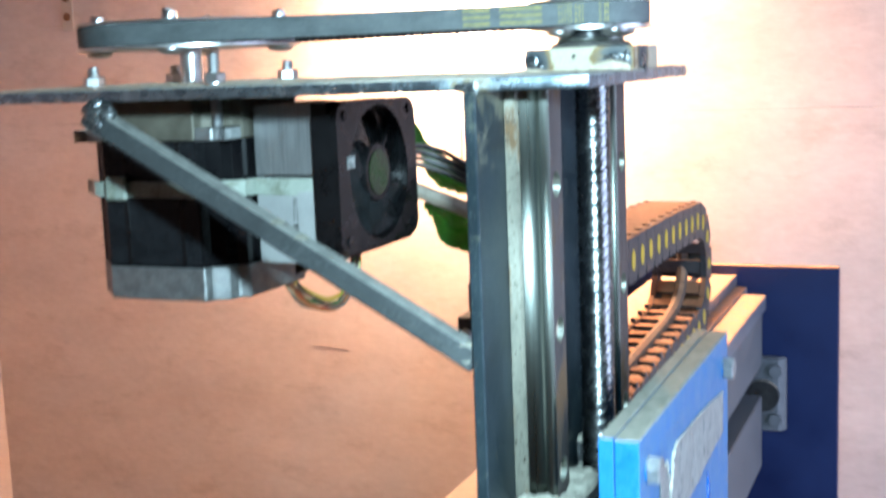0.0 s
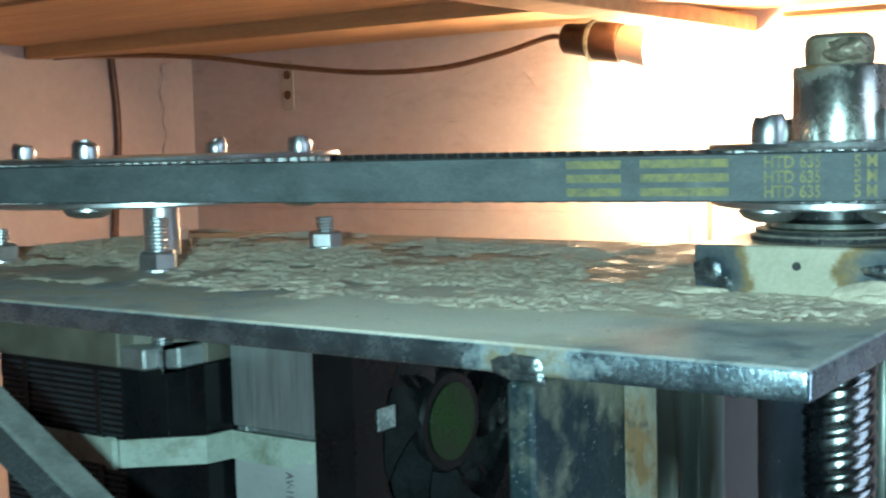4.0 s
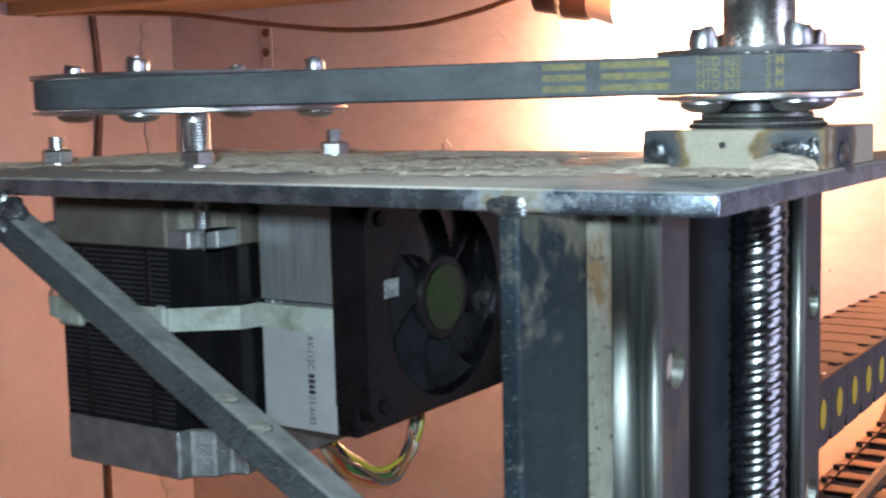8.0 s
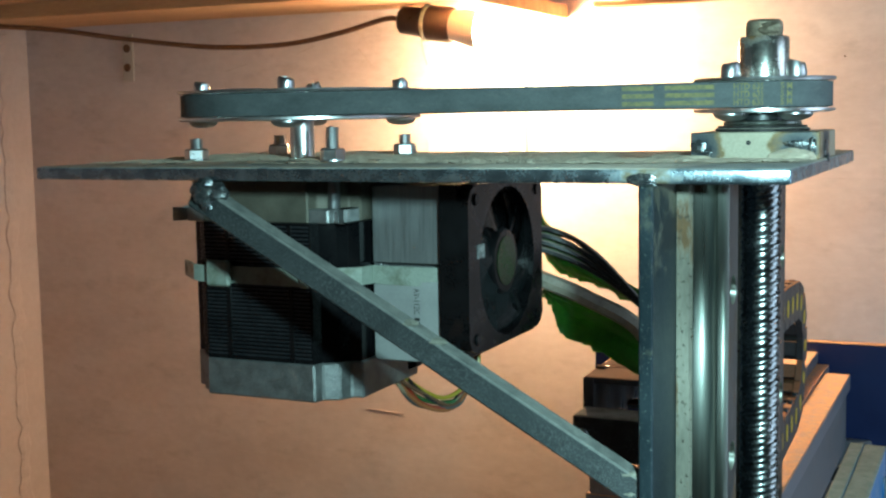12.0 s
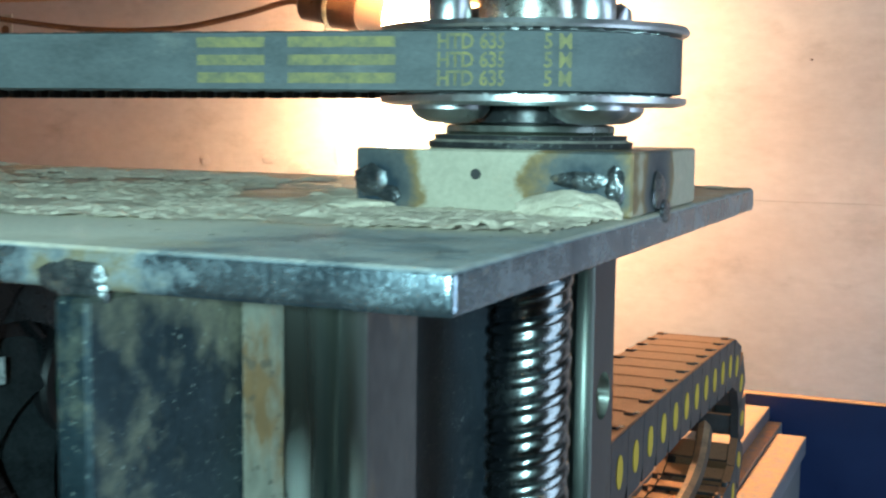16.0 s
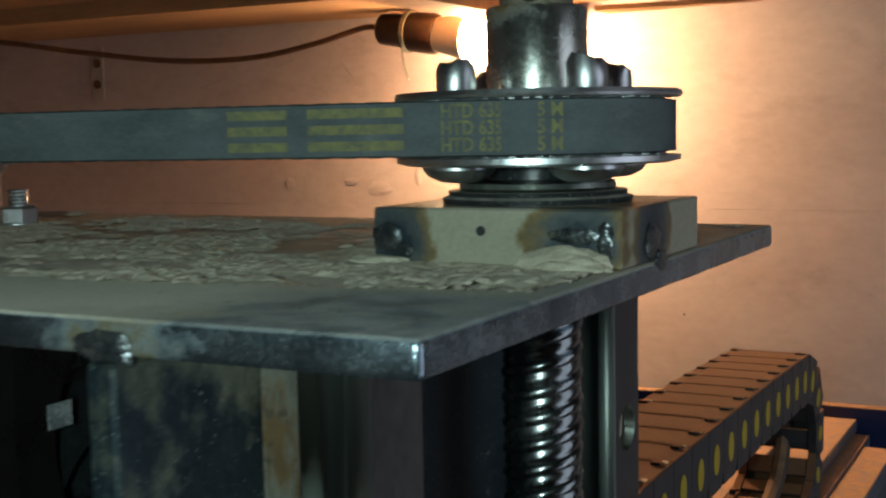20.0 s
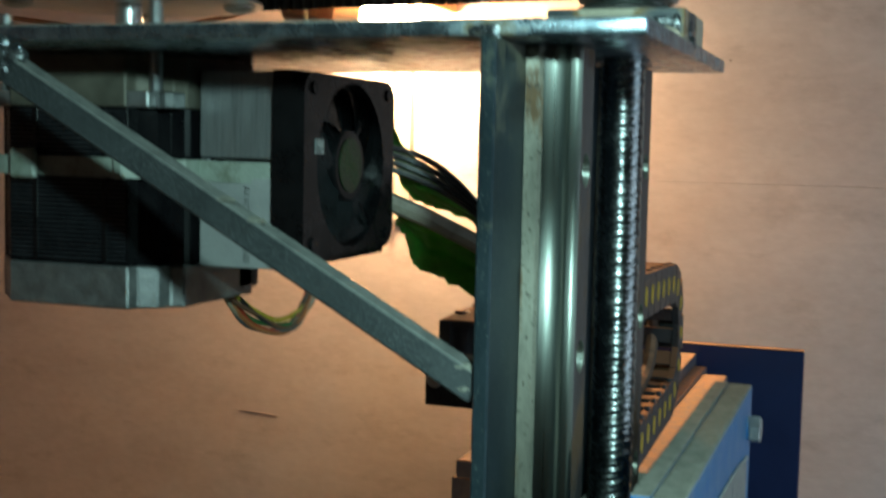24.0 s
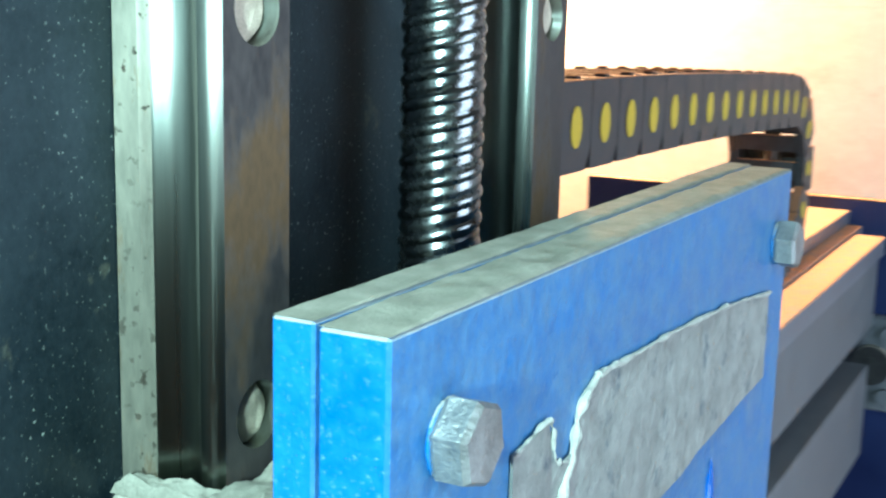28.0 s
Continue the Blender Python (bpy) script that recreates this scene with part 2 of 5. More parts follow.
def scorched(name, spots):
    """Cream-coloured steel, burnt blue-black and brown round the welds."""
    m, n, l, out = nodes_of(name)
    geo = n.new("ShaderNodeNewGeometry")
    wob = noise_at(n, l, 150, (1, 1, 1), 6, 0.65)
    near = None
    for at, size in spots:
        dist = n.new("ShaderNodeVectorMath")
        dist.operation = "DISTANCE"
        dist.inputs[1].default_value = at
        l.new(geo.outputs["Position"], dist.inputs[0])
        rel = n.new("ShaderNodeMath")
        rel.operation = "DIVIDE"
        rel.inputs[1].default_value = size
        l.new(dist.outputs["Value"], rel.inputs[0])
        if near is None:
            near = rel.outputs[0]
        else:
            low = n.new("ShaderNodeMath")
            low.operation = "MINIMUM"
            l.new(near, low.inputs[0])
            l.new(rel.outputs[0], low.inputs[1])
            near = low.outputs[0]
    add = n.new("ShaderNodeMath")
    add.operation = "MULTIPLY_ADD"
    add.inputs[1].default_value = 0.7
    l.new(wob, add.inputs[0])
    l.new(near, add.inputs[2])
    burnt = ramp(n, l, add.outputs[0], (0.50, (0.03, 0.045, 0.06)), (0.74, (0.10, 0.11, 0.11)), (0.90, (0.24, 0.17, 0.075)), (1.0, (0.45, 0.42, 0.32)))
    grain = noise_at(n, l, 900, (1, 1, 1), 3)
    tint = ramp(n, l, grain, (0.3, g(0.82)), (0.7, g(1.0)))
    mul = n.new("ShaderNodeMix")
    mul.data_type, mul.blend_type = "RGBA", "MULTIPLY"
    mul.inputs["Factor"].default_value = 1
    l.new(burnt, mul.inputs["A"])
    l.new(tint, mul.inputs["B"])
    l.new(mul.outputs["Result"], out.inputs["Base Color"])
    l.new(ramp(n, l, wob, (0.3, g(0.3)), (0.7, g(0.55))), out.inputs["Roughness"])
    out.inputs["Metallic"].default_value = 0.25
    bm = n.new("ShaderNodeBump")
    bm.inputs["Strength"].default_value, bm.inputs["Distance"].default_value = 0.3, 0.0005
    l.new(wob, bm.inputs["Height"])
    l.new(bm.outputs["Normal"], out.inputs["Normal"])
    return m


M_BLOCK = scorched("scorched_block", (((-0.0450, 0.0715, 1.4040), 0.0150), ((-0.0090, 0.0715, 1.4050), 0.0155), ((-0.0008, 0.0880, 1.4050), 0.0180)))
M_NUT = mat("grimy_nut", (0.10, 0.085, 0.06), (0.34, 0.29, 0.21), 0.45, 0.4, 180, 900, 0.6)
M_WELD = mat("weld_bead", (0.045, 0.055, 0.065), (0.20, 0.21, 0.21), 0.26, 0.75, 260, 900, 0.9, (1, 1, 1), (0.22, 0.17, 0.10), (0.58, 0.72), 150, 0.6)
M_BLACK = mat("black_oxide", (0.012, 0.013, 0.014), (0.04, 0.042, 0.045), 0.4, 0.3, 100, 900, 0.2, top=(0.36, 0.34, 0.28), specks=((0.30, 0.33, 0.30), 0.60, 0.72, 1300))
M_CLOD = mat("grey_dust", (0.15, 0.15, 0.12), (0.28, 0.275, 0.23), 0.95, 0, 200, 2200, 0.8)
M_LINE = mat("lamination_edge", (0.018, 0.021, 0.025), (0.058, 0.065, 0.074), 0.35, 0.5, 60, 900, 0.2)
M_LAMIN = mat("black_laminations", (0.003, 0.003, 0.004), (0.010, 0.010, 0.011), 0.16, 0.0, 60, 900, 0.25, rvar=0.06)
M_LAMIN.node_tree.nodes["Principled BSDF"].inputs["Specular IOR Level"].default_value = 0.2
M_CAST = mat("cast_aluminium", (0.22, 0.23, 0.23), (0.42, 0.43, 0.43), 0.45, 0.8, 160, 1400, 0.9)
M_DULL = mat("dull_casting", (0.085, 0.08, 0.062), (0.17, 0.16, 0.125), 0.6, 0.3, 90, 1400, 0.4)
M_BRUSHED = mat("brushed_aluminium", (0.25, 0.26, 0.265), (0.40, 0.41, 0.415), 0.42, 0.7, 60, 900, 0.15, (12, 12, 0.6))
M_LABEL = mat("pale_aluminium", (0.31, 0.32, 0.32), (0.42, 0.43, 0.42), 0.6, 0.2, 60, 900, 0.1)
M_FAN = mat("black_plastic", (0.003, 0.003, 0.0035), (0.007, 0.007, 0.008), 0.30, 0, 80, 900, 0.1, (1, 1, 1), (0.02, 0.018, 0.016), (0.64, 0.8), 60)
M_FAN.node_tree.nodes["Principled BSDF"].inputs["Specular IOR Level"].default_value = 0.4
M_BLADE = mat("smoky_blade", (0.010, 0.012, 0.014), (0.038, 0.045, 0.050), 0.16, 0, 80, 900, 0.1)
M_GREENHUB = mat("green_hub_label", (0.010, 0.009, 0.006), (0.012, 0.060, 0.006), 0.25, 0, 55, 500, 0.1)
M_BELT = mat("belt_rubber", (0.045, 0.055, 0.058), (0.105, 0.12, 0.125), 0.75, 0, 80, 900, 0.3, (1, 1, 2), (0.17, 0.18, 0.17), (0.6, 0.75), 60)
M_TOOTH = mat("belt_teeth", (0.012, 0.012, 0.013), (0.035, 0.035, 0.037), 0.7, 0, 80, 900, 0.2)
M_PRINT = mat("yellow_print", (0.080, 0.088, 0.066), (0.25, 0.225, 0.08), 0.8, 0, 420, 1500, 0)
M_NYLON = mat("white_nylon", (0.23, 0.27, 0.225), (0.40, 0.44, 0.385), 0.35, 0, 60, 900, 0.1, (1, 1, 1), (0.17, 0.19, 0.13), (0.52, 0.70), 70)
# the face towards +x is paled in colour for its sheen and dust
M_BLUE = mat("blue_paint", (0.006, 0.095, 0.32), (0.016, 0.16, 0.46), 0.42, 0.0, 45, 420, 1.0, (1, 1, 1), (0.15, 0.24, 0.33), (0.62, 0.84), 160, 0.8, top=(0.36, 0.35, 0.30), side_haze=(0.095, 0.215, 0.37), specks=((0.11, 0.25, 0.42), 0.60, 0.76, 1500), patch=(0.25, 0.5, 0.7))
M_PANEL = mat("navy_panel", (0.004, 0.014, 0.075), (0.007, 0.024, 0.11), 0.5, 0, 20, 500, 0.1)
M_TAPE = mat("grey_tape", (0.17, 0.185, 0.175), (0.33, 0.345, 0.325), 0.55, 0.1, 160, 500, 1.2, (1, 1, 1), (0.09, 0.12, 0.15), (0.56, 0.72), 120)
M_TORN = mat("torn_tape", (0.27, 0.28, 0.25), (0.46, 0.47, 0.43), 0.7, 0, 200, 1200, 0.8)
# the bulb's orange light is put into the colour of the chain's dust
M_CHAIN = mat("chain_plastic", (0.016, 0.018, 0.022), (0.05, 0.055, 0.06), 0.45, 0, 70, 800, 0.3, top=(0.60, 0.29, 0.135), patch=(0.22, 0.45, 0.7))
M_SCRATCH = plain("worn_paint", (0.56, 0.44, 0.38), 0.8)
M_DOT = plain("yellow_dot", (0.55, 0.40, 0.03), 0.55)
# the dust on top is coloured orange for the bulb's light on it
M_BEAM = mat("anodised_beam", (0.16, 0.18, 0.22), (0.26, 0.29, 0.34), 0.45, 0.4, 30, 600, 0.1, (4, 0.2, 4), top=(0.64, 0.38, 0.22))
M_GREYBOX = mat("grey_casting", (0.11, 0.13, 0.15), (0.19, 0.21, 0.23), 0.5, 0.2, 40, 700, 0.2)
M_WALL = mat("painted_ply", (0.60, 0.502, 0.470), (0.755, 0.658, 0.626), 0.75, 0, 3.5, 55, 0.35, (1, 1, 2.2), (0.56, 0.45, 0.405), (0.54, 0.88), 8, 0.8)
M_DRAB = mat("unseen_dark_wall", (0.10, 0.08, 0.065), (0.18, 0.15, 0.12), 0.8, 0, 6, 120, 0.3)
M_PLASTER = mat("pink_plaster", (0.57, 0.468, 0.440), (0.69, 0.588, 0.562), 0.85, 0, 6, 90, 0.8)
M_WOOD = mat("raw_board", (0.44, 0.235, 0.10), (0.64, 0.40, 0.19), 0.7, 0, 7, 120, 0.4, (0.6, 6, 6), (0.24, 0.11, 0.04), (0.62, 0.75), 5)
M_BOARD = mat("dusty_board", (0.50, 0.36, 0.24), (0.66, 0.50, 0.36), 0.8, 0, 14, 260, 0.3, (3, 0.5, 3))
M_FLOOR = mat("concrete", (0.16, 0.15, 0.14), (0.28, 0.27, 0.25), 0.85, 0, 5, 150, 0.4)
M_SOCKET = mat("brown_bakelite", (0.025, 0.014, 0.010), (0.06, 0.035, 0.025), 0.35, 0, 60, 600, 0.1)
M_BASE = plain("white_lamp_base", (0.72, 0.66, 0.60), 0.4)
M_GLOW = plain("lit_bulb", (1.0, 0.62, 0.32), 0.3, 0, 500.0)
M_CABLE = mat("brown_cable", (0.10, 0.045, 0.02), (0.20, 0.10, 0.05), 0.4, 0, 60, 600, 0.1)
M_GREYCABLE = mat("grey_cable", (0.26, 0.24, 0.19), (0.44, 0.41, 0.33), 0.6, 0, 90, 600, 0.4)
M_DUSTYCABLE = mat("dusty_cable", (0.07, 0.055, 0.045), (0.17, 0.12, 0.085), 0.7, 0, 60, 600, 0.2, top=(0.50, 0.30, 0.17))
M_GREEN = mat("green_cloth", (0.03, 0.13, 0.015), (0.075, 0.28, 0.03), 0.5, 0, 70, 500, 0.5)
M_DUST = mat("sawdust", (0.40, 0.35, 0.26), (0.70, 0.62, 0.49), 0.95, 0, 160, 2200, 1.0)
M_SHOE = mat("carriage_steel", (0.085, 0.105, 0.09), (0.16, 0.18, 0.155), 0.42, 0.5, 40, 700, 0.2, (1, 1, 1), (0.24, 0.24, 0.20), (0.6, 0.8), 90, top=(0.46, 0.44, 0.37))
M_INK = plain("black_ink", (0.02, 0.02, 0.02), 0.6)
M_TRIM = mat("old_trunking", (0.50, 0.44, 0.38), (0.62, 0.56, 0.49), 0.6, 0, 20, 300, 0.1)


# ---- makers ----
PLACE = {}
LAY = [Matrix.Identity(4)]


def lay_out(m=None):
    """From here on, what is made is laid out by this matrix."""
    LAY[0] = m or Matrix.Identity(4)


def put(name, bm, material, smooth=False):
    """Links a bmesh, given in world metres, as a mesh object whose origin is the middle of its box."""
    bmesh.ops.transform(bm, matrix=LAY[0], verts=bm.verts)
    bm.normal_update()
    co = [v.co for v in bm.verts]
    mid = Vector([(min(c[i] for c in co) + max(c[i] for c in co)) / 2 for i in range(3)])
    bmesh.ops.translate(bm, vec=-mid, verts=bm.verts)
    me = bpy.data.meshes.new(name)
    bm.to_mesh(me)
    bm.free()
    me.materials.append(material)
    if smooth:
        me.polygons.foreach_set("use_smooth", [True] * len(me.polygons))
        me.set_sharp_from_angle(angle=radians(35))
    ob = new(name, me)
    ob.location = mid
    PLACE[ob] = mid
    return ob


def single(name, bm, material, label, category, kind="", group="", smooth=False):
    return tagged(put(name, bm, material, smooth), label, category, group, kind)


def thing(name, at, label, category, group="", kind=""):
    ob = new(name)
    at = LAY[0] @ Vector(at)
    ob.location = at
    ob.empty_display_size = 0.01
    PLACE[ob] = at
    return tagged(ob, label, category, group, kind)


def part(name, bm, material, parent, label="", smooth=False):
    ob = put(name, bm, material, smooth)
    here = PLACE[ob]
    ob.parent = parent
    ob.location = here - PLACE[parent]
    if label:
        ob["label"] = label
    return ob


def box(x0, x1, y0, y1, z0, z1, bevel=0.0, m=None, seg=1):
    bm = bmesh.new()
    bmesh.ops.create_cube(bm, size=1)
    for v in bm.verts:
        v.co = Vector((x0 + (v.co.x + 0.5) * (x1 - x0), y0 + (v.co.y + 0.5) * (y1 - y0), z0 + (v.co.z + 0.5) * (z1 - z0)))
    if bevel:
        bmesh.ops.bevel(bm, geom=bm.edges[:], offset=bevel, segments=seg, affect="EDGES", profile=0.5)
    if m:
        bmesh.ops.transform(bm, matrix=m, verts=bm.verts)
    return bm


def join(*bms):
    out = bms[0]
    for b in bms[1:]:
        me = bpy.data.meshes.new("joint")
        b.to_mesh(me)
        b.free()
        out.from_mesh(me)
        bpy.data.meshes.remove(me)
    return out


AXIS = {"x": Matrix.Rotation(radians(90), 4, "Y"), "y": Matrix.Rotation(radians(-90), 4, "X"), "z": Matrix.Identity(4)}


def lathe(profile, at, axis="z", n=40, turn=None):
    """Turns (radius, height) pairs round an axis through at."""
    bm = bmesh.new()
    rings = []
    for r, h in profile:
        if r < 1e-6:
            rings.append([bm.verts.new((0, 0, h))])
        else:
            rings.append([bm.verts.new((r * math.cos(2 * math.pi * i / n), r * math.sin(2 * math.pi * i / n), h)) for i in range(n)])
    for a, b in zip(rings, rings[1:]):
        for i in range(n):
            j = (i + 1) % n
            q = [a[i % len(a)], a[j % len(a)], b[j % len(b)], b[i % len(b)]]
            q = list(dict.fromkeys(q))
            if len(q) > 2:
                bm.faces.new(q)
    for ring, flip in ((rings[0], True), (rings[-1], False)):
        if len(ring) > 2:
            bm.faces.new(ring[::-1] if flip else ring)
    bmesh.ops.recalc_face_normals(bm, faces=bm.faces)
    bmesh.ops.transform(bm, matrix=Matrix.Translation(at) @ (turn or AXIS[axis]), verts=bm.verts)
    return bm


def disc(r, h0, h1, at, axis="z", n=40, edge=0.0004, turn=None):
    e = min(edge, (h1 - h0) / 3)
    return lathe([(r - e, h0), (r, h0 + e), (r, h1 - e), (r - e, h1)], at, axis, n, turn)


def prism(points, z0, z1, bevel=0.0):
    """A flat outline of (x, y), raised from z0 to z1."""
    bm = bmesh.new()
    low = [bm.verts.new((x, y, z0)) for x, y in points]
    high = [bm.verts.new((x, y, z1)) for x, y in points]
    bm.faces.new(low[::-1])
    bm.faces.new(high)
    for i in range(len(points)):
        j = (i + 1) % len(points)
        bm.faces.new((low[i], low[j], high[j], high[i]))
    bmesh.ops.recalc_face_normals(bm, faces=bm.faces)
    if bevel:
        bmesh.ops.bevel(bm, geom=bm.edges[:], offset=bevel, segments=1, affect="EDGES")
    return bm


def smooth_path(points, steps=10):
    """A soft curve through the points."""
    p = [Vector(q) for q in points]
    p = [2 * p[0] - p[1]] + p + [2 * p[-1] - p[-2]]
    out = []
    for a, b, c, d in zip(p, p[1:], p[2:], p[3:]):
        for i in range(steps):
            t = i / steps
            out.append(0.5 * (2 * b + (c - a) * t + (2 * a - 5 * b + 4 * c - d) * t * t + (3 * b - a - 3 * c + d) * t ** 3))
    return out + [p[-2]]


def tube(points, radius, n=8, steps=8):
    line = smooth_path(points, steps)
    bm = bmesh.new()
    rings = []
    side = Vector((0, 0, 1))
    for i, p in enumerate(line):
        d = (line[min(i + 1, len(line) - 1)] - line[max(i - 1, 0)]).normalized()
        u = (side - d * side.dot(d))
        u = u.normalized() if u.length > 1e-4 else d.orthogonal().normalized()
        side = u
        w = d.cross(u)
        r = radius(i / (len(line) - 1)) if callable(radius) else radius
        rings.append([bm.verts.new(p + (u * math.cos(2 * math.pi * k / n) + w * math.sin(2 * math.pi * k / n)) * r) for k in range(n)])
    for a, b in zip(rings, rings[1:]):
        for k in range(n):
            bm.faces.new((a[k], a[(k + 1) % n], b[(k + 1) % n], b[k]))
    bm.faces.new(rings[0][::-1])
    bm.faces.new(rings[-1])
    bmesh.ops.recalc_face_normals(bm, faces=bm.faces)
    return bm


def hexagon(af, h0, h1, at, axis="z", spin=0.0):
    """A nut or bolt head, chamfered, af across its flats."""
    r = af / math.sqrt(3)
    c = (h1 - h0) * 0.15
    m = AXIS[axis] @ Matrix.Rotation(radians(spin), 4, "Z")
    return lathe([(r * 0.9, h0), (r, h0 + c), (r, h1 - c), (r * 0.88, h1)], at, axis, 6, m)


def thread(r, depth, pitch, h0, h1, at, n=12):
    """A threaded rod along z: a helical ridge round a core."""
    bm = bmesh.new()
    prof = [(0.0, r), (0.04, r - depth * 0.5), (0.12, r - depth * 0.85), (0.36, r - depth), (0.60, r - depth * 0.85), (0.68, r - depth * 0.5), (0.72, r), (0.75, r + depth * 0.05), (0.97, r + depth * 0.05)]
    turns = int((h1 - h0) / pitch) + 1
    rows = []
    for k in range(turns):
        for f, rr in prof:
            rows.append([(h0 + (k + f + i / n) * pitch, rr) for i in range(n)])
    rings = [[bm.verts.new((rr * math.cos(2 * math.pi * i / n), rr * math.sin(2 * math.pi * i / n), min(h1, z))) for i, (z, rr) in enumerate(row)] for row in rows]
    np_ = len(prof)
    for k in range(len(rings) - 1):
        a, b = rings[k], rings[k + 1]
        for i in range(n - 1):
            bm.faces.new((a[i], a[i + 1], b[i + 1], b[i]))
        if k + np_ + 1 < len(rings):
            bm.faces.new((a[n - 1], rings[k + np_][0], rings[k + np_ + 1][0], b[n - 1]))
    bmesh.ops.translate(bm, vec=Vector(at), verts=bm.verts)
    bmesh.ops.recalc_face_normals(bm, faces=bm.faces)
    return bm


def ball_thread(r, depth, pitch, starts, h0, h1, at, n=44):
    """A rolled ball screw: broad rounded lands, grooves raised as lower bumps to imitate their highlights, climbing in
    several starts.
    """
    land = [(k / 14, r - 0.75 * depth * (2 * k / 7 - 1) ** 2) for k in range(8)]
    groove = [(k / 14, r - depth * (0.45 + 0.5 * (2 * (k - 7) / 7 - 1) ** 2)) for k in range(8, 14)]
    prof = land + groove
    lead = pitch * starts
    bm = bmesh.new()
    rings = []
    for k in range(-starts, int((h1 - h0) / pitch) + 1):
        for f, rr in prof:
            rings.append([bm.verts.new((rr * math.cos(2 * math.pi * i / n), rr * math.sin(2 * math.pi * i / n), min(h1, max(h0, h0 + (k + f) * pitch + lead * i / n)))) for i in range(n)])
    step = len(prof) * starts
    for k in range(len(rings) - 1):
        a, b = rings[k], rings[k + 1]
        for i in range(n - 1):
            bm.faces.new((a[i], a[i + 1], b[i + 1], b[i]))
        if k + step + 1 < len(rings):
            bm.faces.new((a[n - 1], rings[k + step][0], rings[k + step + 1][0], b[n - 1]))
    bmesh.ops.translate(bm, vec=Vector(at), verts=bm.verts)
    bmesh.ops.dissolve_degenerate(bm, dist=1e-7, edges=bm.edges[:])
    return bm


def lump(at, size, seed=0, n=2, rough=0.3, flat=None):
    """A rough bead or clod."""
    bm = bmesh.new()
    bmesh.ops.create_icosphere(bm, subdivisions=n, radius=1)
    for v in bm.verts:
        k = 1 + rough * noise.noise(v.co * 1.7 + Vector((seed * 7.1, seed * 3.3, 0))) + rough * 0.5 * noise.noise(v.co * 4 + Vector((seed, 0, seed)))
        v.co = Vector((v.co.x * size[0], v.co.y * size[1], v.co.z * size[2])) * k + Vector(at)
        if flat is not None:
            v.co.z = max(v.co.z, flat)
    return bm


# ---- the room ----
WY = 1.085
BACK, SIDE, SEAM = 1.5000, -1.6963, 1.3152
wall = thing("wall_north", (-0.4, BACK, 0), "painted plywood wall in two boards, pinkish white and scuffed", "wall", kind="structure")
part("board", box(SIDE, 1.2, BACK, BACK + 0.05, 0, SEAM - 0.0002, 0.0003), M_WALL, wall)
part("board", box(SIDE, 1.2, BACK + 0.0004, BACK + 0.05, SEAM + 0.0002, 2.3, 0.0003), M_WALL, wall)
single("wall_west", box(SIDE - 0.05, SIDE, -1.6, BACK + 0.05, 0, 2.3), M_PLASTER, "rough pinkish plaster wall with a hanging cable", "wall", "structure")
# unseen walls and ceiling added to close the room, dark so they reflect little
single("wall_south", box(SIDE, 1.2, -1.65, -1.6, 0, 2.3), M_DRAB, "plain unseen wall behind the camera, dark to cut reflections", "wall", "structure")
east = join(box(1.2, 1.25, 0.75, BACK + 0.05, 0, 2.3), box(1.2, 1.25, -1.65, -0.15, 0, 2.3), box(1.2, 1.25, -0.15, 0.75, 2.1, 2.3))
single("wall_east", east, M_DRAB, "plain unseen dark wall with an assumed doorway", "wall", "structure")
single("ceiling", box(SIDE - 0.05, 1.25, -1.65, BACK + 0.05, 2.3, 2.35), M_DRAB, "plain unseen ceiling, dark to cut reflections", "ceiling", "structure")
single("floor", box(SIDE - 0.05, 1.25, -1.65, BACK + 0.05, -0.05, 0), M_FLOOR, "bare grey concrete floor", "floor", "structure")

# ---- the shelf over the machine, its lamp and cable, scaled about the camera to fit its view ----
lay_out(Matrix.Translation((-0.0223, 0.0699, -0.4563)) @ Matrix.Scale(1.318, 4))
shelf = thing("wooden_shelf", (-0.7, 0.75, 1.56), "rough unpainted wooden boards of a shelf above the machine", "shelf")
for y0, y1, z, tilt, x1 in ((0.80, WY - 0.004, 1.553, 2.5, -0.20), (0.55, 0.795, 1.566, -1.5, -0.24), (0.30, 0.545, 1.570, 1.0, -0.20), (0.02, 0.295, 1.572, 0.0, -0.22)):
    m = Matrix.Translation((-0.7, (y0 + y1) / 2, z)) @ Matrix.Rotation(radians(tilt), 4, "X") @ Matrix.Translation((0.7, -(y0 + y1) / 2, -z))
    bm = box(-1.268, x1, y0, y1, z, z + 0.018, 0.001, m)
    part("board", bm, M_WOOD, shelf)
part("batten", box(-0.47, -0.42, 0.3, WY - 0.004, 1.536, 1.552, 0.001), M_WOOD, shelf)
part("splinter", prism([(-0.36, 0.99), (-0.20, 1.0), (-0.215, 1.004), (-0.36, 1.03)], 1.541, 1.546), M_WOOD, shelf, "split end of a board")

HOLD = Vector((-0.605, 1.0, 1.538))
AIM = (BULB - HOLD).normalized()
TURN_L = AIM.to_track_quat("Z", "Y").to_matrix().to_4x4()
lampset = thing("hanging_lamp", HOLD, "lit bulb in a brown lamp holder tied under the shelf", "lamp")
holder = part("lamp_holder", lathe([(0.0135, 0), (0.0165, 0.003), (0.0175, 0.028), (0.0205, 0.032), (0.0215, 0.066), (0.019, 0.070)], HOLD, n=28, turn=TURN_L), M_SOCKET, lampset, "brown lamp holder", True)
part("lamp_base", lathe([(0.0175, 0.068), (0.0185, 0.075), (0.0235, 0.100), (0.0245, 0.106)], HOLD, n=28, turn=TURN_L), M_BASE, lampset, "white plastic base of the bulb", True)
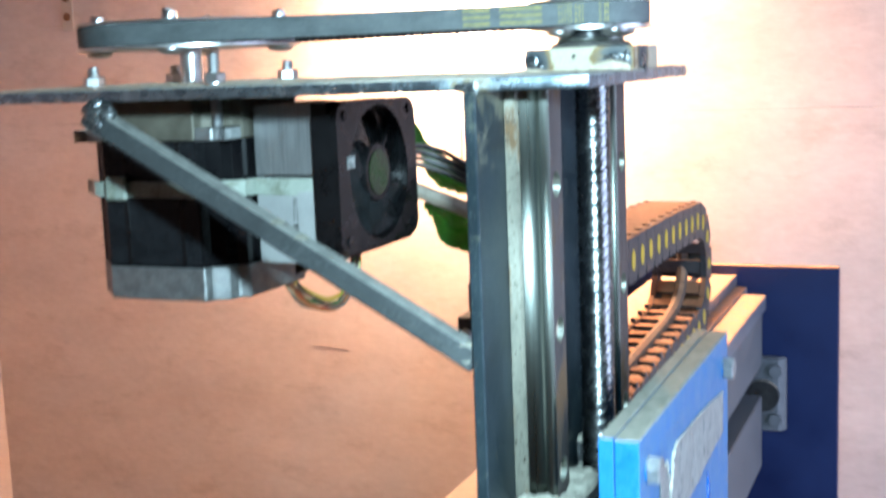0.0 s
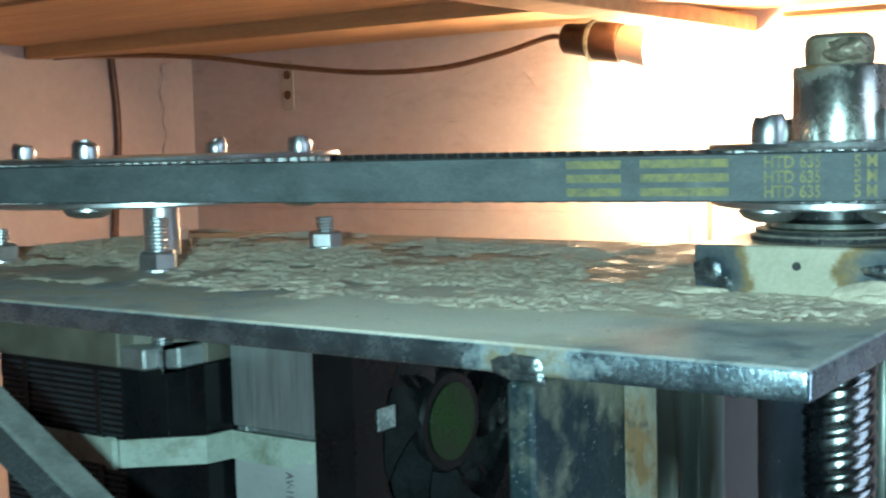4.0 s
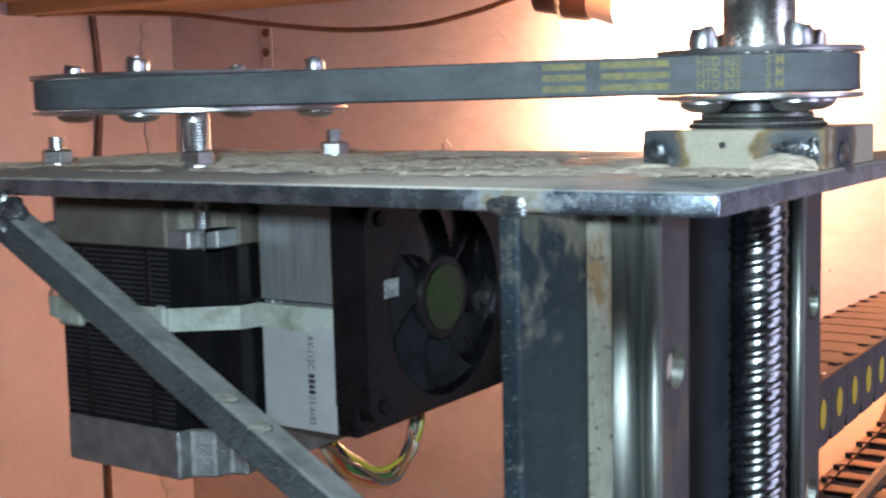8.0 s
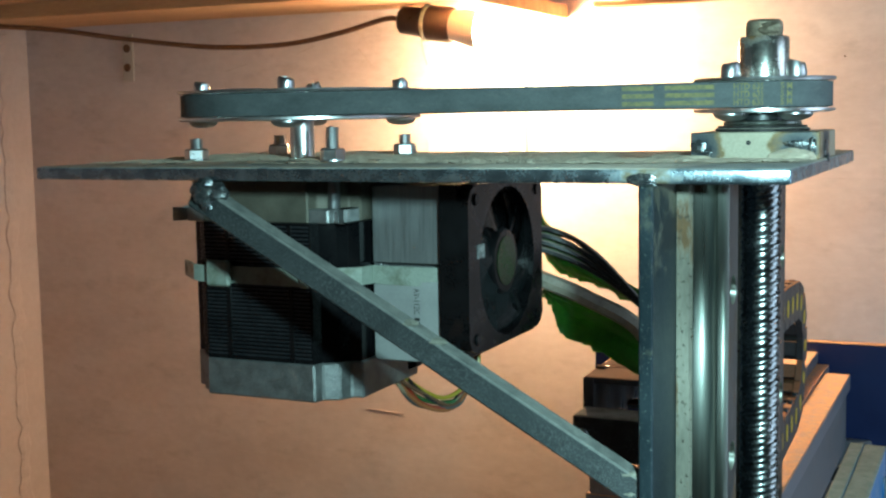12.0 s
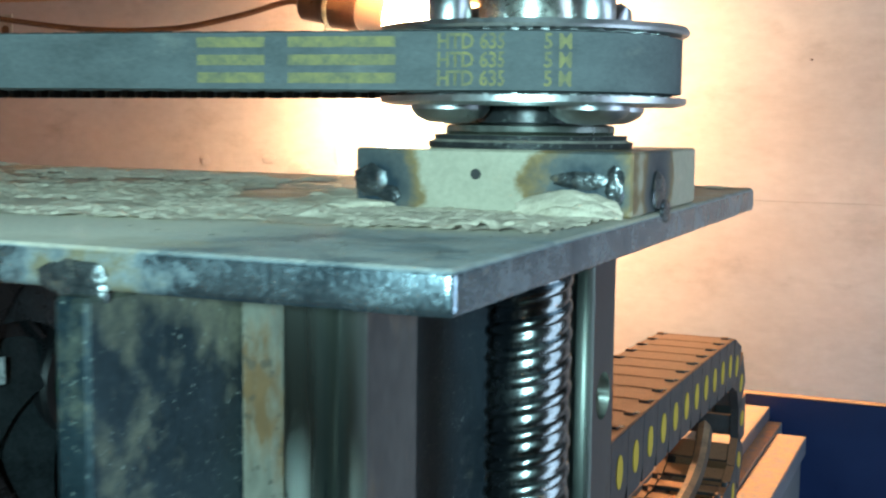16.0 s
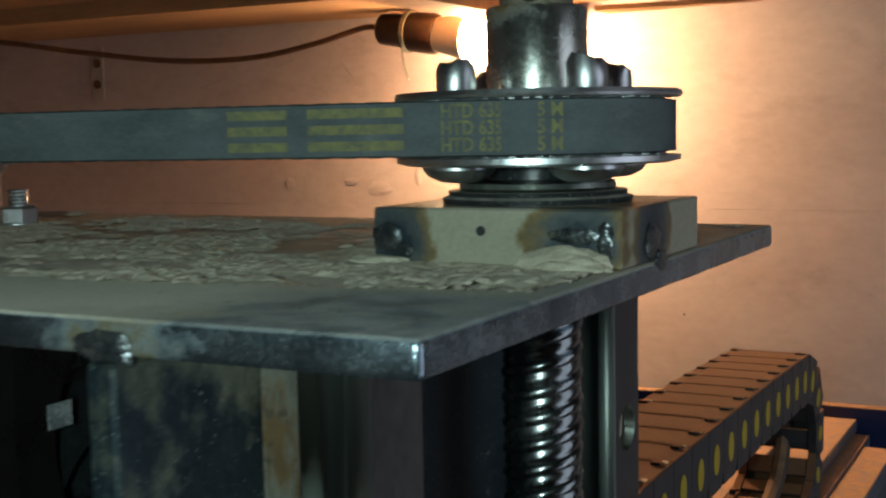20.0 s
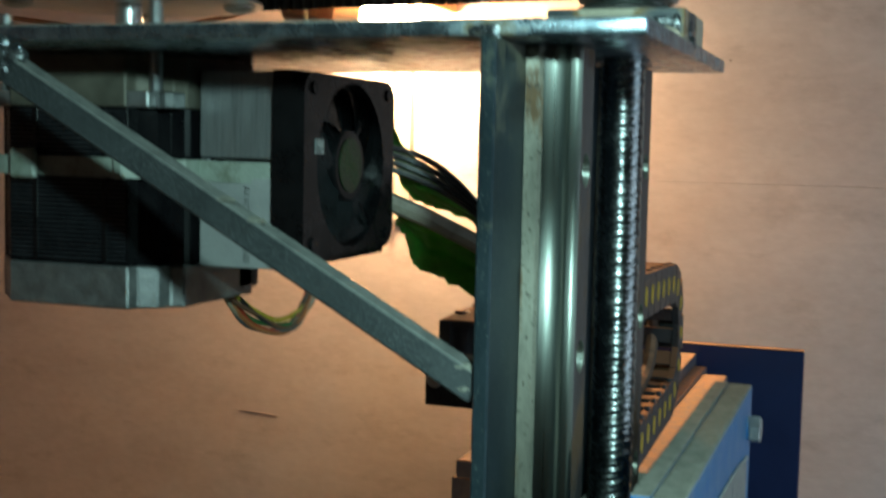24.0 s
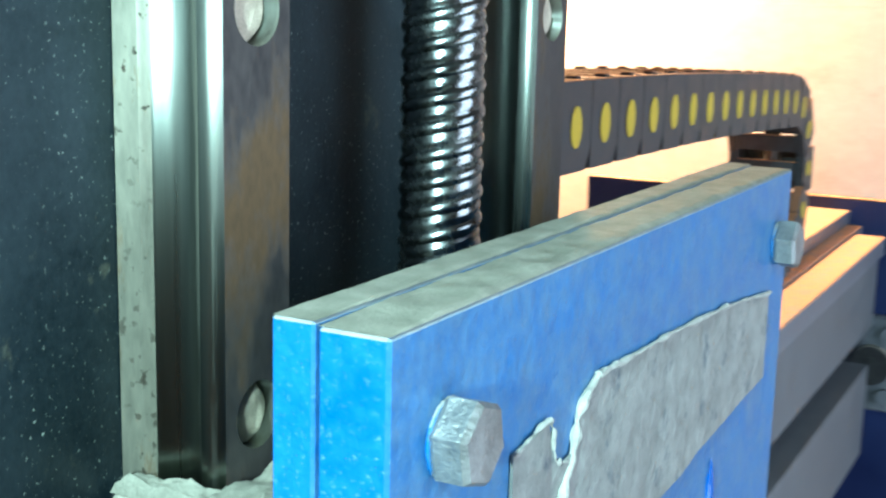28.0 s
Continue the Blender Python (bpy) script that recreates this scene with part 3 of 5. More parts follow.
part("bulb", lathe([(0.0245, 0.1062), (0.0262, 0.120), (0.0265, 0.135), (0.0225, 0.152), (0.013, 0.163), (0, 0.166)], HOLD, n=28, turn=TURN_L), M_GLOW, lampset, "glowing warm bulb", True)
band = lathe([(0.0213, 0.034), (0.0222, 0.0345), (0.0222, 0.0385), (0.0213, 0.039)], HOLD, n=24, turn=TURN_L)
part("cable_tie", join(band, tube([HOLD + AIM * 0.036 + Vector((0, -0.018, -0.013)), HOLD + AIM * 0.037 + Vector((0, -0.017, -0.032)), HOLD + AIM * 0.042 + Vector((0, -0.016, -0.05))], 0.0012, 5)), M_NYLON, holder, "white plastic tie")
sag = [(-0.605, 1.0, 1.538), (-0.625, 0.998, 1.540), (-0.68, 0.99, 1.526), (-0.76, 0.985, 1.514), (-0.86, 0.97, 1.514), (-0.98, 0.95, 1.528), (-1.08, 0.92, 1.543), (-1.2, 0.86, 1.551), (-1.262, 0.84, 1.55)]
single("lamp_cable", tube(sag, 0.0032, 8), M_CABLE, "brown two-core lamp cable sagging under the shelf", "cable", smooth=True)
wall_cable = [(-1.265, 0.935, 1.56), (-1.264, 0.94, 1.45), (-1.264, 0.925, 1.30), (-1.265, 0.92, 1.1), (-1.264, 0.915, 0.8), (-1.264, 0.91, 0.3)]
single("wall_cable", tube(wall_cable, 0.0045, 8), M_CABLE, "dark cable hanging down the plaster wall", "cable", smooth=True)
trunking = thing("cable_trunking", (-0.486, WY, 1.282), "open length of pale plastic cable trunking", "trunking")
part("back", box(-0.498, -0.474, WY - 0.006, WY - 0.0005, 1.287, 1.553), M_TRIM, trunking)
for x in (-0.498, -0.477):
    part("side_lip", box(x, x + 0.003, WY - 0.013, WY - 0.005, 1.282, 1.553), M_TRIM, trunking)
# two brown discs stand for holes in the wall; the strip under them is added
plate_w = thing("wall_holes", (-1.08, WY, 1.51), "two rust-brown holes in the wall, on an added pale strip", "bracket")
strip = part("strip", box(-1.092, -1.072, WY - 0.003, WY - 0.0005, 1.478, 1.545, 0.0008), M_TRIM, plate_w)
for z in (1.498, 1.525):
    part("screw", disc(0.006, 0, 0.0022, (-1.082, WY - 0.003, z), "y", 16, turn=Matrix.Rotation(radians(90), 4, "X")), M_CABLE, strip, "brown disc for a rust-brown hole")
for x, z, w, a in ((-1.115, 1.486, 0.045, -2), (-0.90, 1.492, 0.035, 14), (-0.79, 1.512, 0.028, 18), (-0.70, 1.50, 0.03, -50), (-0.682, 1.03, 0.055, -3), (-0.878, 0.998, 0.014, 2)):
    m = Matrix.Translation((x, WY - 0.0006, z)) @ Matrix.Rotation(radians(-a), 4, "Y")
    single("scratch", box(-w / 2, w / 2, -0.0002, 0.0005, -0.0003, 0.0003, m=m), M_SCRATCH, "dark scratch in the wall paint", "scratch")
for x, z in ((-0.30, 1.235), (-0.30, 1.56), (0.02, 1.55), (-0.10, 1.48)):
    single("nail_hole", disc(0.0011, -0.0006, 0.0005, (x, WY, z), "y", 10), M_CABLE, "small dark nail hole in the wall", "nail hole")

edge_run = [Vector((-1.266 + 0.004 * noise.noise(Vector((0, k * 0.9, 0))), WY - 0.05 + 0.010 * noise.noise(Vector((5, k * 0.7, 0))), 1.55 - k * 0.02)) for k in range(70)]
bm = tube(edge_run, lambda u: 0.0110 + 0.007 * noise.noise(Vector((u * 60, 0, 3))), 7, 3)
for v in bm.verts:
    v.co.x = -1.2705 + max(0, (v.co.x + 1.2705) * 0.3) + 0.0015 * noise.noise(v.co * 150)
single("plaster_edge", bm, M_PLASTER, "ragged edge where the plaster ends beside the corner", "plaster edge", "structure")

for k, (x, z, w, hgt) in enumerate(((-0.660, 1.364, 0.017, 0.008), (-0.700, 1.372, 0.010, 0.005), (-0.787, 1.369, 0.007, 0.006), (-0.81, 1.456, 0.012, 0.003), (-0.610, 1.380, 0.004, 0.013))):
    single("paint_blister", lump((x, WY, z), (w, 0.0007, hgt), k + 60, 3, 0.45), M_WALL, "small lifted blister in the wall paint", "paint blister", group="blisters on the wall", smooth=True)

lay_out()

# ---- the machine: top plate, column, rails ----
PLATE_TOP, PLATE_LOW = 1.400, 1.3947
PX0, PX1, PY0, PY1 = -0.3082, 0.0, 0.0, 0.178
top_plate = thing("top_plate", (-0.15, 0.09, PLATE_LOW), "thick dusty steel plate welded on top of the column", "steel plate")
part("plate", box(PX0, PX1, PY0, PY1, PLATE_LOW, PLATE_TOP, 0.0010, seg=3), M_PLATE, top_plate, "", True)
for i, (x, y, z, s) in enumerate(((-0.0482, -0.0002, 1.3962, (0.0044, 0.0007, 0.0018)), (-0.0465, -0.0004, 1.3946, (0.0026, 0.0008, 0.0013)), (-0.223, -0.001, 1.3905, (0.0046, 0.0030, 0.0050)), (-0.218, 0.0005, 1.3905, (0.004, 0.003, 0.0035)), (-0.2215, 0.0, 1.3855, (0.0035, 0.003, 0.003)))):
    part("weld_bead", lump((x, y, z), [1.15 * c for c in s], i, 3, 0.32), M_WELD, top_plate, "dark lumpy weld", True)

CX0, CX1, CY0, CY1 = -0.0487, -0.0437, -0.0035, 0.182
column = thing("column", (-0.046, 0.09, 0.62), "dark upright steel plate that carries the rails", "column")
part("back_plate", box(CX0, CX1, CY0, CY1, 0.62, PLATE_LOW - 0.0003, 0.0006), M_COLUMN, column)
part("foot", box(-0.14, -0.02, -0.02, 0.2, 0.60, 0.62, 0.001), M_COLUMN, column)

# bed of the machine, below the view
bed = thing("machine_bed", (-0.1, 0.4, 0.0), "low steel table that the machine stands on", "machine bed")
part("tabletop", box(-0.45, 0.15, -0.2, 0.95, 0.55, 0.60, 0.002), M_GREYBOX, bed)
for x in (-0.42, 0.09):
    for y in (-0.17, 0.89):
        part("leg", box(x, x + 0.03, y, y + 0.03, 0, 0.55, 0.001), M_GREYBOX, bed)

brace = thing("diagonal_brace", (-0.135, 0.002, 1.34), "dusty square steel bar welded slantwise under the plate", "brace")
A0, A1 = Vector((-0.2285, 0.0025, 1.3895)), Vector((-0.0490, 0.0045, 1.2880))
dirn = (A1 - A0).normalized()
upn = Vector((0, -1, 0)).cross(dirn).normalized()
frame_m = Matrix((dirn, Vector((0, 1, 0)), upn)).transposed().to_4x4()
frame_m.translation = A0
bar = part("bar", box(0, (A1 - A0).length, -0.0045, 0.0045, -0.0048, 0.0048, 0.0007, frame_m), M_BRACE, brace)
for i, (k, o) in enumerate(((0.965, 0.004), (0.985, -0.002), (0.99, 0.005), (0.5, 0.0052), (0.56, 0.005))):
    p = A0.lerp(A1, k) + upn * o * 0.9 + Vector((0, -0.002, 0))
    part("dust_clod", lump(p, (0.0042, 0.0026, 0.0012), i + 5, 3, 0.4), M_CLOD, bar, "caked sawdust")

RX = CX1 + 0.0002
TOPX = -0.0255


def rail(y, name="linear_rail"):
    """A profile rail, its foot on the column, with counterbored holes in its face."""
    w = 0.0103
    r = thing(name, (RX, y, 0.95), "ground steel linear rail with counterbored bolt holes", "linear rail", "rails on the column")
    h = TOPX - RX
    half = [(0, w), (h * 0.24, w - 0.0003), (h * 0.27, w - 0.0008), (h * 0.30, w - 0.0018), (h * 0.33, w - 0.0021), (h * 0.40, w - 0.0030), (h * 0.48, w - 0.0036), (h * 0.57, w - 0.0038), (h * 0.66, w - 0.0035), (h * 0.73, w - 0.0028), (h * 0.78, w - 0.0020), (h * 0.80, w - 0.0012), (h * 0.88, w - 0.0010), (h * 0.94, w - 0.0013), (h, w - 0.0024)]
    z_low, z_high = 0.64, PLATE_LOW - 0.0006
    bm = bmesh.new()
    for side in (1, -1):
        cols = [(bm.verts.new((RX + a, y + c * side, z_low)), bm.verts.new((RX + a, y + c * side, z_high))) for a, c in half]
        for p, q in zip(cols, cols[1:]):
            bm.faces.new((p[0], q[0], q[1], p[1]))
    wt = w - 0.0024
    zs = [1.3550 - 0.0605 * k for k in range(9)]
    cuts = [z_high] + [(a + c) / 2 for a, c in zip(zs, zs[1:])] + [zs[-1] - 0.03025]
    n = 32
    for k, z in enumerate(zs):
        z1, z0 = cuts[k], cuts[k + 1]
        outer_ring, rim, wall_ring = [], [], []
        for i in range(n):
            a = 2 * math.pi * i / n
            c, si = math.cos(a), math.sin(a)
            f = min(wt / abs(c) if abs(c) > 1e-6 else 9, ((z1 - z) if si > 0 else (z - z0)) / abs(si) if abs(si) > 1e-6 else 9)
            oy, oz = f * c, f * si
            corner = math.atan2((z1 - z) if si > 0 else (z - z0), wt)
            if abs(math.atan2(abs(si), abs(c)) - corner) < math.pi / n:
                oy, oz = math.copysign(wt, c), (z1 - z) if si > 0 else z0 - z
            outer_ring.append(bm.verts.new((TOPX, y + oy, z + oz)))
            rim.append(bm.verts.new((TOPX, y + 0.0053 * c, z + 0.0053 * si)))
            wall_ring.append(bm.verts.new((TOPX - 0.0036, y + 0.0051 * c, z + 0.0051 * si)))
        for i in range(n):
            e = (i + 1) % n
            bm.faces.new((outer_ring[i], outer_ring[e], rim[e], rim[i]))
            bm.faces.new((rim[i], rim[e], wall_ring[e], wall_ring[i]))
        part("hole_floor", lump((TOPX - 0.0036 + 0.0003 * (k % 3), y, z), (0.0016, 0.0051, 0.0051), k, 3, 0.2), M_DUST, r, "bolt hole packed with dust")
    bm.faces.new([bm.verts.new((TOPX, y + c, z)) for c, z in ((-wt, z_low), (wt, z_low), (wt, cuts[-1]), (-wt, cuts[-1]))])
    bmesh.ops.recalc_face_normals(bm, faces=bm.faces)
    body = part("rail_body", bm, M_RAIL, r, "", True)
    body.data.materials.append(M_RAILFACE)
    body.data.materials.append(M_RAILFOOT)
    for face in body.data.polygons:
        if abs(face.normal.x) > 0.99:
            face.material_index = 1
        elif face.center.x + PLACE[body].x < RX + h * 0.3:
            face.material_index = 2
    return r


rail(0.0385)
rail(0.1445)

SX, SY = -0.0258, 0.0955
screw = thing("ball_screw", (SX, SY, 0.95), "shiny rolled ball screw standing between the rails", "ball screw")
part("thread", ball_thread(0.0080, 0.0008, 0.005, 2, 0.95, 1.3945, (SX, SY, 0)), M_SCREW, screw, "", True)
part("core", disc(0.0058, 0.95, 1.3946, (SX, SY, 0), "z", 24), M_SCREW, screw, "", True)
part("journal", disc(0.0060, 1.3946, 1.4135, (SX, SY, 0), "z", 24), M_ZINC, screw, "", True)

# ---- bearing block and driven pulley ----
BZ = 1.4103
block = thing("bearing_block", (-0.0247, 0.0935, PLATE_TOP), "square scorched bearing block welded on the plate", "bearing block")
block_body = part("block_body", box(-0.0487, -0.0008, 0.0715, 0.1165, PLATE_TOP + 0.0001, BZ, 0.0004), M_BLOCK, block)
# a black disc on the surface, the hole's shade put into its colour
part("grease_hole_disc", disc(0.0009, -0.0002, 0.0003, (-0.0268, 0.0715, 1.4063), "y", 12, 0.0001, AXIS["y"] @ Matrix.Rotation(math.pi, 4, "X")), M_INK, block_body, "small black disc coloured like the shade in a hole")
part("seal_ring", lathe([(0.0085, 0), (0.0180, 0), (0.0182, 0.0010), (0.0170, 0.0014), (0.0172, 0.0022), (0.0085, 0.0024)], (SX, SY - 0.001, BZ), n=48), M_BLACK, block, "black oily seal ring", True)
part("bearing_race", lathe([(0.007, 0.0021), (0.0146, 0.0021), (0.0150, 0.0028), (0.0148, 0.0038), (0.0130, 0.0042), (0.007, 0.0042)], (SX, SY - 0.001, BZ), n=48), M_RAIL, block, "bright bearing race", True)
part("spacer", disc(0.0095, 0.0040, 0.0085, (SX, SY - 0.001, BZ), "z", 32), M_BLACK, block, "black oily spacer", True)
for i, (x, y, z, s) in enumerate(((-0.0455, 0.0708, 1.4048, (0.0030, 0.0004, 0.0026)), (-0.0422, 0.0711, 1.4026, (0.0020, 0.0005, 0.0014)), (-0.0090, 0.0714, 1.4058, (0.0045, 0.0003, 0.0014)), (-0.0035, 0.0713, 1.4050, (0.0015, 0.0007, 0.0030)), (-0.0005, 0.0875, 1.4036, (0.0005, 0.0036, 0.0030)), (-0.0002, 0.0905, 1.4000, (0.0006, 0.0032, 0.0022)))):
    part("weld_bead", lump((x, y, z), s, i + 11, 3, 0.3), M_WELD, block_body, "dark weld with a shiny skin", True)


def toothed_wheel(name, cx, cy, r, flange, z0, z1, label, teeth):
    p = thing(name, (cx, cy, z0), label, "pulley")
    n = teeth * 4
    pts = []
    for i in range(n):
        a = 2 * math.pi * i / n
        rr = r - 0.0012 if i % 4 < 2 else r - 0.0030
        pts.append((cx + rr * math.cos(a), cy + rr * math.sin(a)))
    part("toothed_rim", prism(pts, z0 - 0.0003, z1 + 0.0003), M_CAST, p)
    part("top_flange", lathe([(0.006, 0.0004), (flange, 0.0004), (flange + 0.0003, 0.0009), (flange, 0.0017), (0.006, 0.0021)], (cx, cy, z1), n=72), M_ZINC, p, "bright zinc-plated flange", True)
    part("bottom_flange", lathe([(0.006, -0.0019), (flange - 0.002, -0.0019), (flange, -0.0014), (flange, -0.0004), (0.006, -0.0004)], (cx, cy, z0), n=72), M_ZINC, p, "bright zinc-plated flange", True)
    return p


def bolt_head(parent, x, y, z, r, h, seed):
    """A rounded, chewed bolt head that stands on a flange."""
    bm = lathe([(r * 1.0, 0), (r * 1.05, h * 0.25), (r * 1.02, h * 0.7), (r * 0.82, h * 0.95), (r * 0.45, h), (r * 0.4, h * 0.72), (0, h * 0.7)], (x, y, z), n=18)
    for v in bm.verts:
        v.co += Vector((0, 0, 1)) * 0.0018 * noise.noise(v.co * 260 + Vector((seed, 0, 0))) * (1 if v.co.z > z + h * 0.5 else 0)
    part("bolt_head", bm, M_ZINC, parent, "worn zinc bolt head", True)


BELT0, BELT1 = 1.4194, 1.4292
P1, R1 = Vector((-0.0252, 0.0935)), 0.0252
P2, R2 = Vector((-0.2325, 0.0905)), 0.0535
pulley = toothed_wheel("driven_pulley", P1.x, P1.y, R1, 0.0268, BELT0, BELT1, "small toothed pulley with bright flanges on the ball screw", 32)
HT = BELT1 + 0.0019
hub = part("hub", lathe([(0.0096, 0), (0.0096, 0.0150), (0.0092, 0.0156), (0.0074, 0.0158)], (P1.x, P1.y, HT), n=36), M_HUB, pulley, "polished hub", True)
part("hub_nut", join(lathe([(0.0066, 0.0155), (0.0070, 0.0165), (0.0072, 0.0190), (0.0069, 0.0212), (0.0056, 0.0222), (0, 0.0220)], (P1.x, P1.y, HT), n=24), lump((P1.x + 0.003, P1.y - 0.006, HT + 0.0186), (0.0046, 0.0032, 0.0024), 3, 3, 0.4)), M_NUT, hub, "grimy broken nut", True)
for k, a in enumerate((-64, 26, 116, 206)):
    bolt_head(pulley, P1.x + 0.0172 * math.cos(radians(a - 62)), P1.y + 0.0172 * math.sin(radians(a - 62)), HT - 0.0002, 0.0036, 0.0056, k)
for k, a in enumerate((-126, -36, 54, 144)):
    at = (P1.x + 0.0168 * math.cos(radians(a)), P1.y + 0.0168 * math.sin(radians(a)), BELT0 - 0.0018)
    part("bolt_end", lathe([(0.0066, 0), (0.0067, -0.0008), (0.0058, -0.0020), (0.0036, -0.0030), (0, -0.0033)], at, n=28), M_ZINC, pulley, "domed bolt head under the flange", True)

drive = toothed_wheel("motor_pulley", P2.x, P2.y, R2, 0.0552, BELT0, BELT1, "large toothed pulley with bright flanges on the motor shaft", 66)
for k in range(4):
    a = radians(90 * k + 23)
    x, y = P2.x + 0.0455 * math.cos(a), P2.y + 0.0455 * math.sin(a)
    bolt_head(drive, x, y, BELT1 + 0.0018, 0.0035, 0.0046, k + 20)
    part("bolt_end", lathe([(0.0066, -0.0018), (0.0067, -0.0026), (0.0056, -0.0038), (0.0034, -0.0046), (0, -0.0048)], (x, y, BELT0), n=28), M_ZINC, drive, "domed bolt head under the flange", True)
part("shaft", disc(0.0055, 1.385, BELT0 - 0.0005, (P2.x, P2.y, 0), "z", 28), M_ZINC, drive, "bright motor shaft", True)


# ---- belt ----
def belt_line(r_off, n=48):
    """The closed line of the belt round both pulleys, r_off outside the pitch circles."""
    a0 = math.atan2(P2.y - P1.y, P2.x - P1.x)
    d = (P2 - P1).length
    b = math.acos((R1 - R2) / d)
    pts = []
    for i in range(n + 1):
        a = a0 + b + (2 * math.pi - 2 * b) * i / n
        pts.append((P1.x + (R1 + r_off) * math.cos(a), P1.y + (R1 + r_off) * math.sin(a)))
    for i in range(n + 1):
        a = a0 - b + 2 * b * i / n
        pts.append((P2.x + (R2 + r_off) * math.cos(a), P2.y + (R2 + r_off) * math.sin(a)))
    return pts


def dense(pts, step):
    """Points at even steps along a closed line, with the way at each."""
    p = [Vector(q) for q in pts] + [Vector(pts[0])]
    out, carry = [], 0.0
    for a, b in zip(p, p[1:]):
        length = (b - a).length
        s = carry
        while s < length:
            out.append((a.lerp(b, s / length), (b - a).normalized()))
            s += step
        carry = s - length
    return out


belt = thing("drive_belt", (-0.13, 0.07, BELT0), "dusty black toothed belt round both pulleys, with yellow print", "belt")
outer, inner = belt_line(0.0007), belt_line(-0.0011)
bm = bmesh.new()
rings = []
for (xo, yo), (xi, yi) in zip(outer, inner):
    rings.append([bm.verts.new(c) for c in ((xo, yo, BELT0 + 0.0003), (xo, yo, BELT1 - 0.0003), (xi, yi, BELT1), (xi, yi, BELT0))])
for a, b in zip(rings, rings[1:] + rings[:1]):
    for k in range(4):
        bm.faces.new((a[k], b[k], b[(k + 1) % 4], a[(k + 1) % 4]))
bmesh.ops.recalc_face_normals(bm, faces=bm.faces)
part("band", bm, M_BELT, belt, "", True)
bm = bmesh.new()
for p, d in dense(belt_line(-0.0011, 64), 0.005):
    q = Vector((-d.y, d.x))
    tooth = [p + d * -0.0014, p + d * -0.0009 + q * 0.0018, p + d * 0.0009 + q * 0.0018, p + d * 0.0014]
    low = [bm.verts.new((v.x, v.y, BELT0 - 0.0001)) for v in tooth]
    high = [bm.verts.new((v.x, v.y, BELT1 + 0.0001)) for v in tooth]
    bm.faces.new(low)
    bm.faces.new(high[::-1])
    for k in range(4):
        bm.faces.new((low[k], high[k], high[(k + 1) % 4], low[(k + 1) % 4]))
bmesh.ops.recalc_face_normals(bm, faces=bm.faces)
tagged(part("teeth", bm, M_TOOTH, belt, "row of black belt teeth"), kind="stuff")

RUN = dense(belt_line(0.0008, 160), 0.0005)
RUN = RUN[len(RUN) // 2:] + RUN[:len(RUN) // 2]


def on_belt(s):
    p, d = RUN[math.floor(s / 0.0005) + len(RUN) - len(RUN) // 2]
    return p + d * (s - 0.0005 * math.floor(s / 0.0005)), d


def words(text, size, bold=0.0):
    """A line of lettering as flat mesh points and faces."""
    cu = bpy.data.curves.new("lettering", "FONT")
    cu.body, cu.size, cu.resolution_u, cu.offset = text, 1.0, 2, bold
    ob = bpy.data.objects.new("lettering", cu)
    scene.collection.objects.link(ob)
    me = bpy.data.meshes.new_from_object(ob.evaluated_get(bpy.context.evaluated_depsgraph_get()))
    bpy.data.objects.remove(ob)
    me.transform(Matrix.Scale(size, 4))
    return me


def belt_print(start):
    """Three rows of print that follow the belt: two marks that can be read, the rest as bars."""
    for row in range(3):
        z = BELT0 + 0.0010 + row * 0.0029
        for kind, off, w in (("5 M", 0.0, 0), ("HTD 635", 0.0105, 0), ("bar", 0.0285, 0.0184), ("bar", 0.0510, 0.0121)):
            bm = bmesh.new()
            if kind == "bar":
                n = max(2, round(w / 0.0024))
                for k in range(n):
                    a, c = w * k / n, w * (k + 1) / n
                    cols = [(bm.verts.new((a + (c - a) * i / 3, 0.0003, 0)), bm.verts.new((a + (c - a) * i / 3, 0.0020, 0))) for i in range(4)]
                    for p, q in zip(cols, cols[1:]):
                        bm.faces.new((p[0], q[0], q[1], p[1]))
                width = w
            else:
                me = words(kind, 0.0034, 0.022)
                me.transform(Matrix.Diagonal((0.86, 1, 1, 1)))
                bm.from_mesh(me)
                bpy.data.meshes.remove(me)
                width = max(v.co.x for v in bm.verts)
            for v in bm.verts:
                s = start - off - width + v.co.x
                p, d = on_belt(s)
                v.co = Vector((p.x + d.y * 0.00012, p.y - d.x * 0.00012, z + v.co.y))
            tagged(part("printed_mark", bm, M_PRINT, belt, "faded yellow print"), kind="stuff")


# ---- motor, heat sink, fan ----
MX, MY = -0.233, 0.0925
motor = thing("stepper_motor", (MX, MY, 1.296), "black square stepper motor hanging under the plate", "motor")


def motor_outline(f=0.0275, h=0.043, grow=0.0):
    corner = [(f, -h), (f + 0.0015, -h + 0.005), (f + 0.008, -f - 0.007), (h - 0.005, -f - 0.0015), (h, -f)]
    pts = []
    for k in range(4):
        c, s = (1, 0, -1, 0)[k], (0, 1, 0, -1)[k]
        pts += [(MX + (x * c - y * s) * (1 + grow), MY + (x * s + y * c) * (1 + grow)) for x, y in corner]
    return pts


part("end_cap", prism(motor_outline(), 1.2965, 1.3130, 0.0007), M_CAST, motor, "cast aluminium end cap")
stator = part("stator", prism(motor_outline(grow=-0.012), 1.3130, 1.3738, 0.0002), M_LAMIN, motor, "stack of black laminations")
for k in range(34):
    z = 1.3150 + k * 0.00172
    f, h = 0.0262, 0.0428 - 0.0001 * (k % 2)
    part("lamination", box(MX - f, MX + f, MY - h, MY + h, z, z + 0.0008), M_LINE, stator)
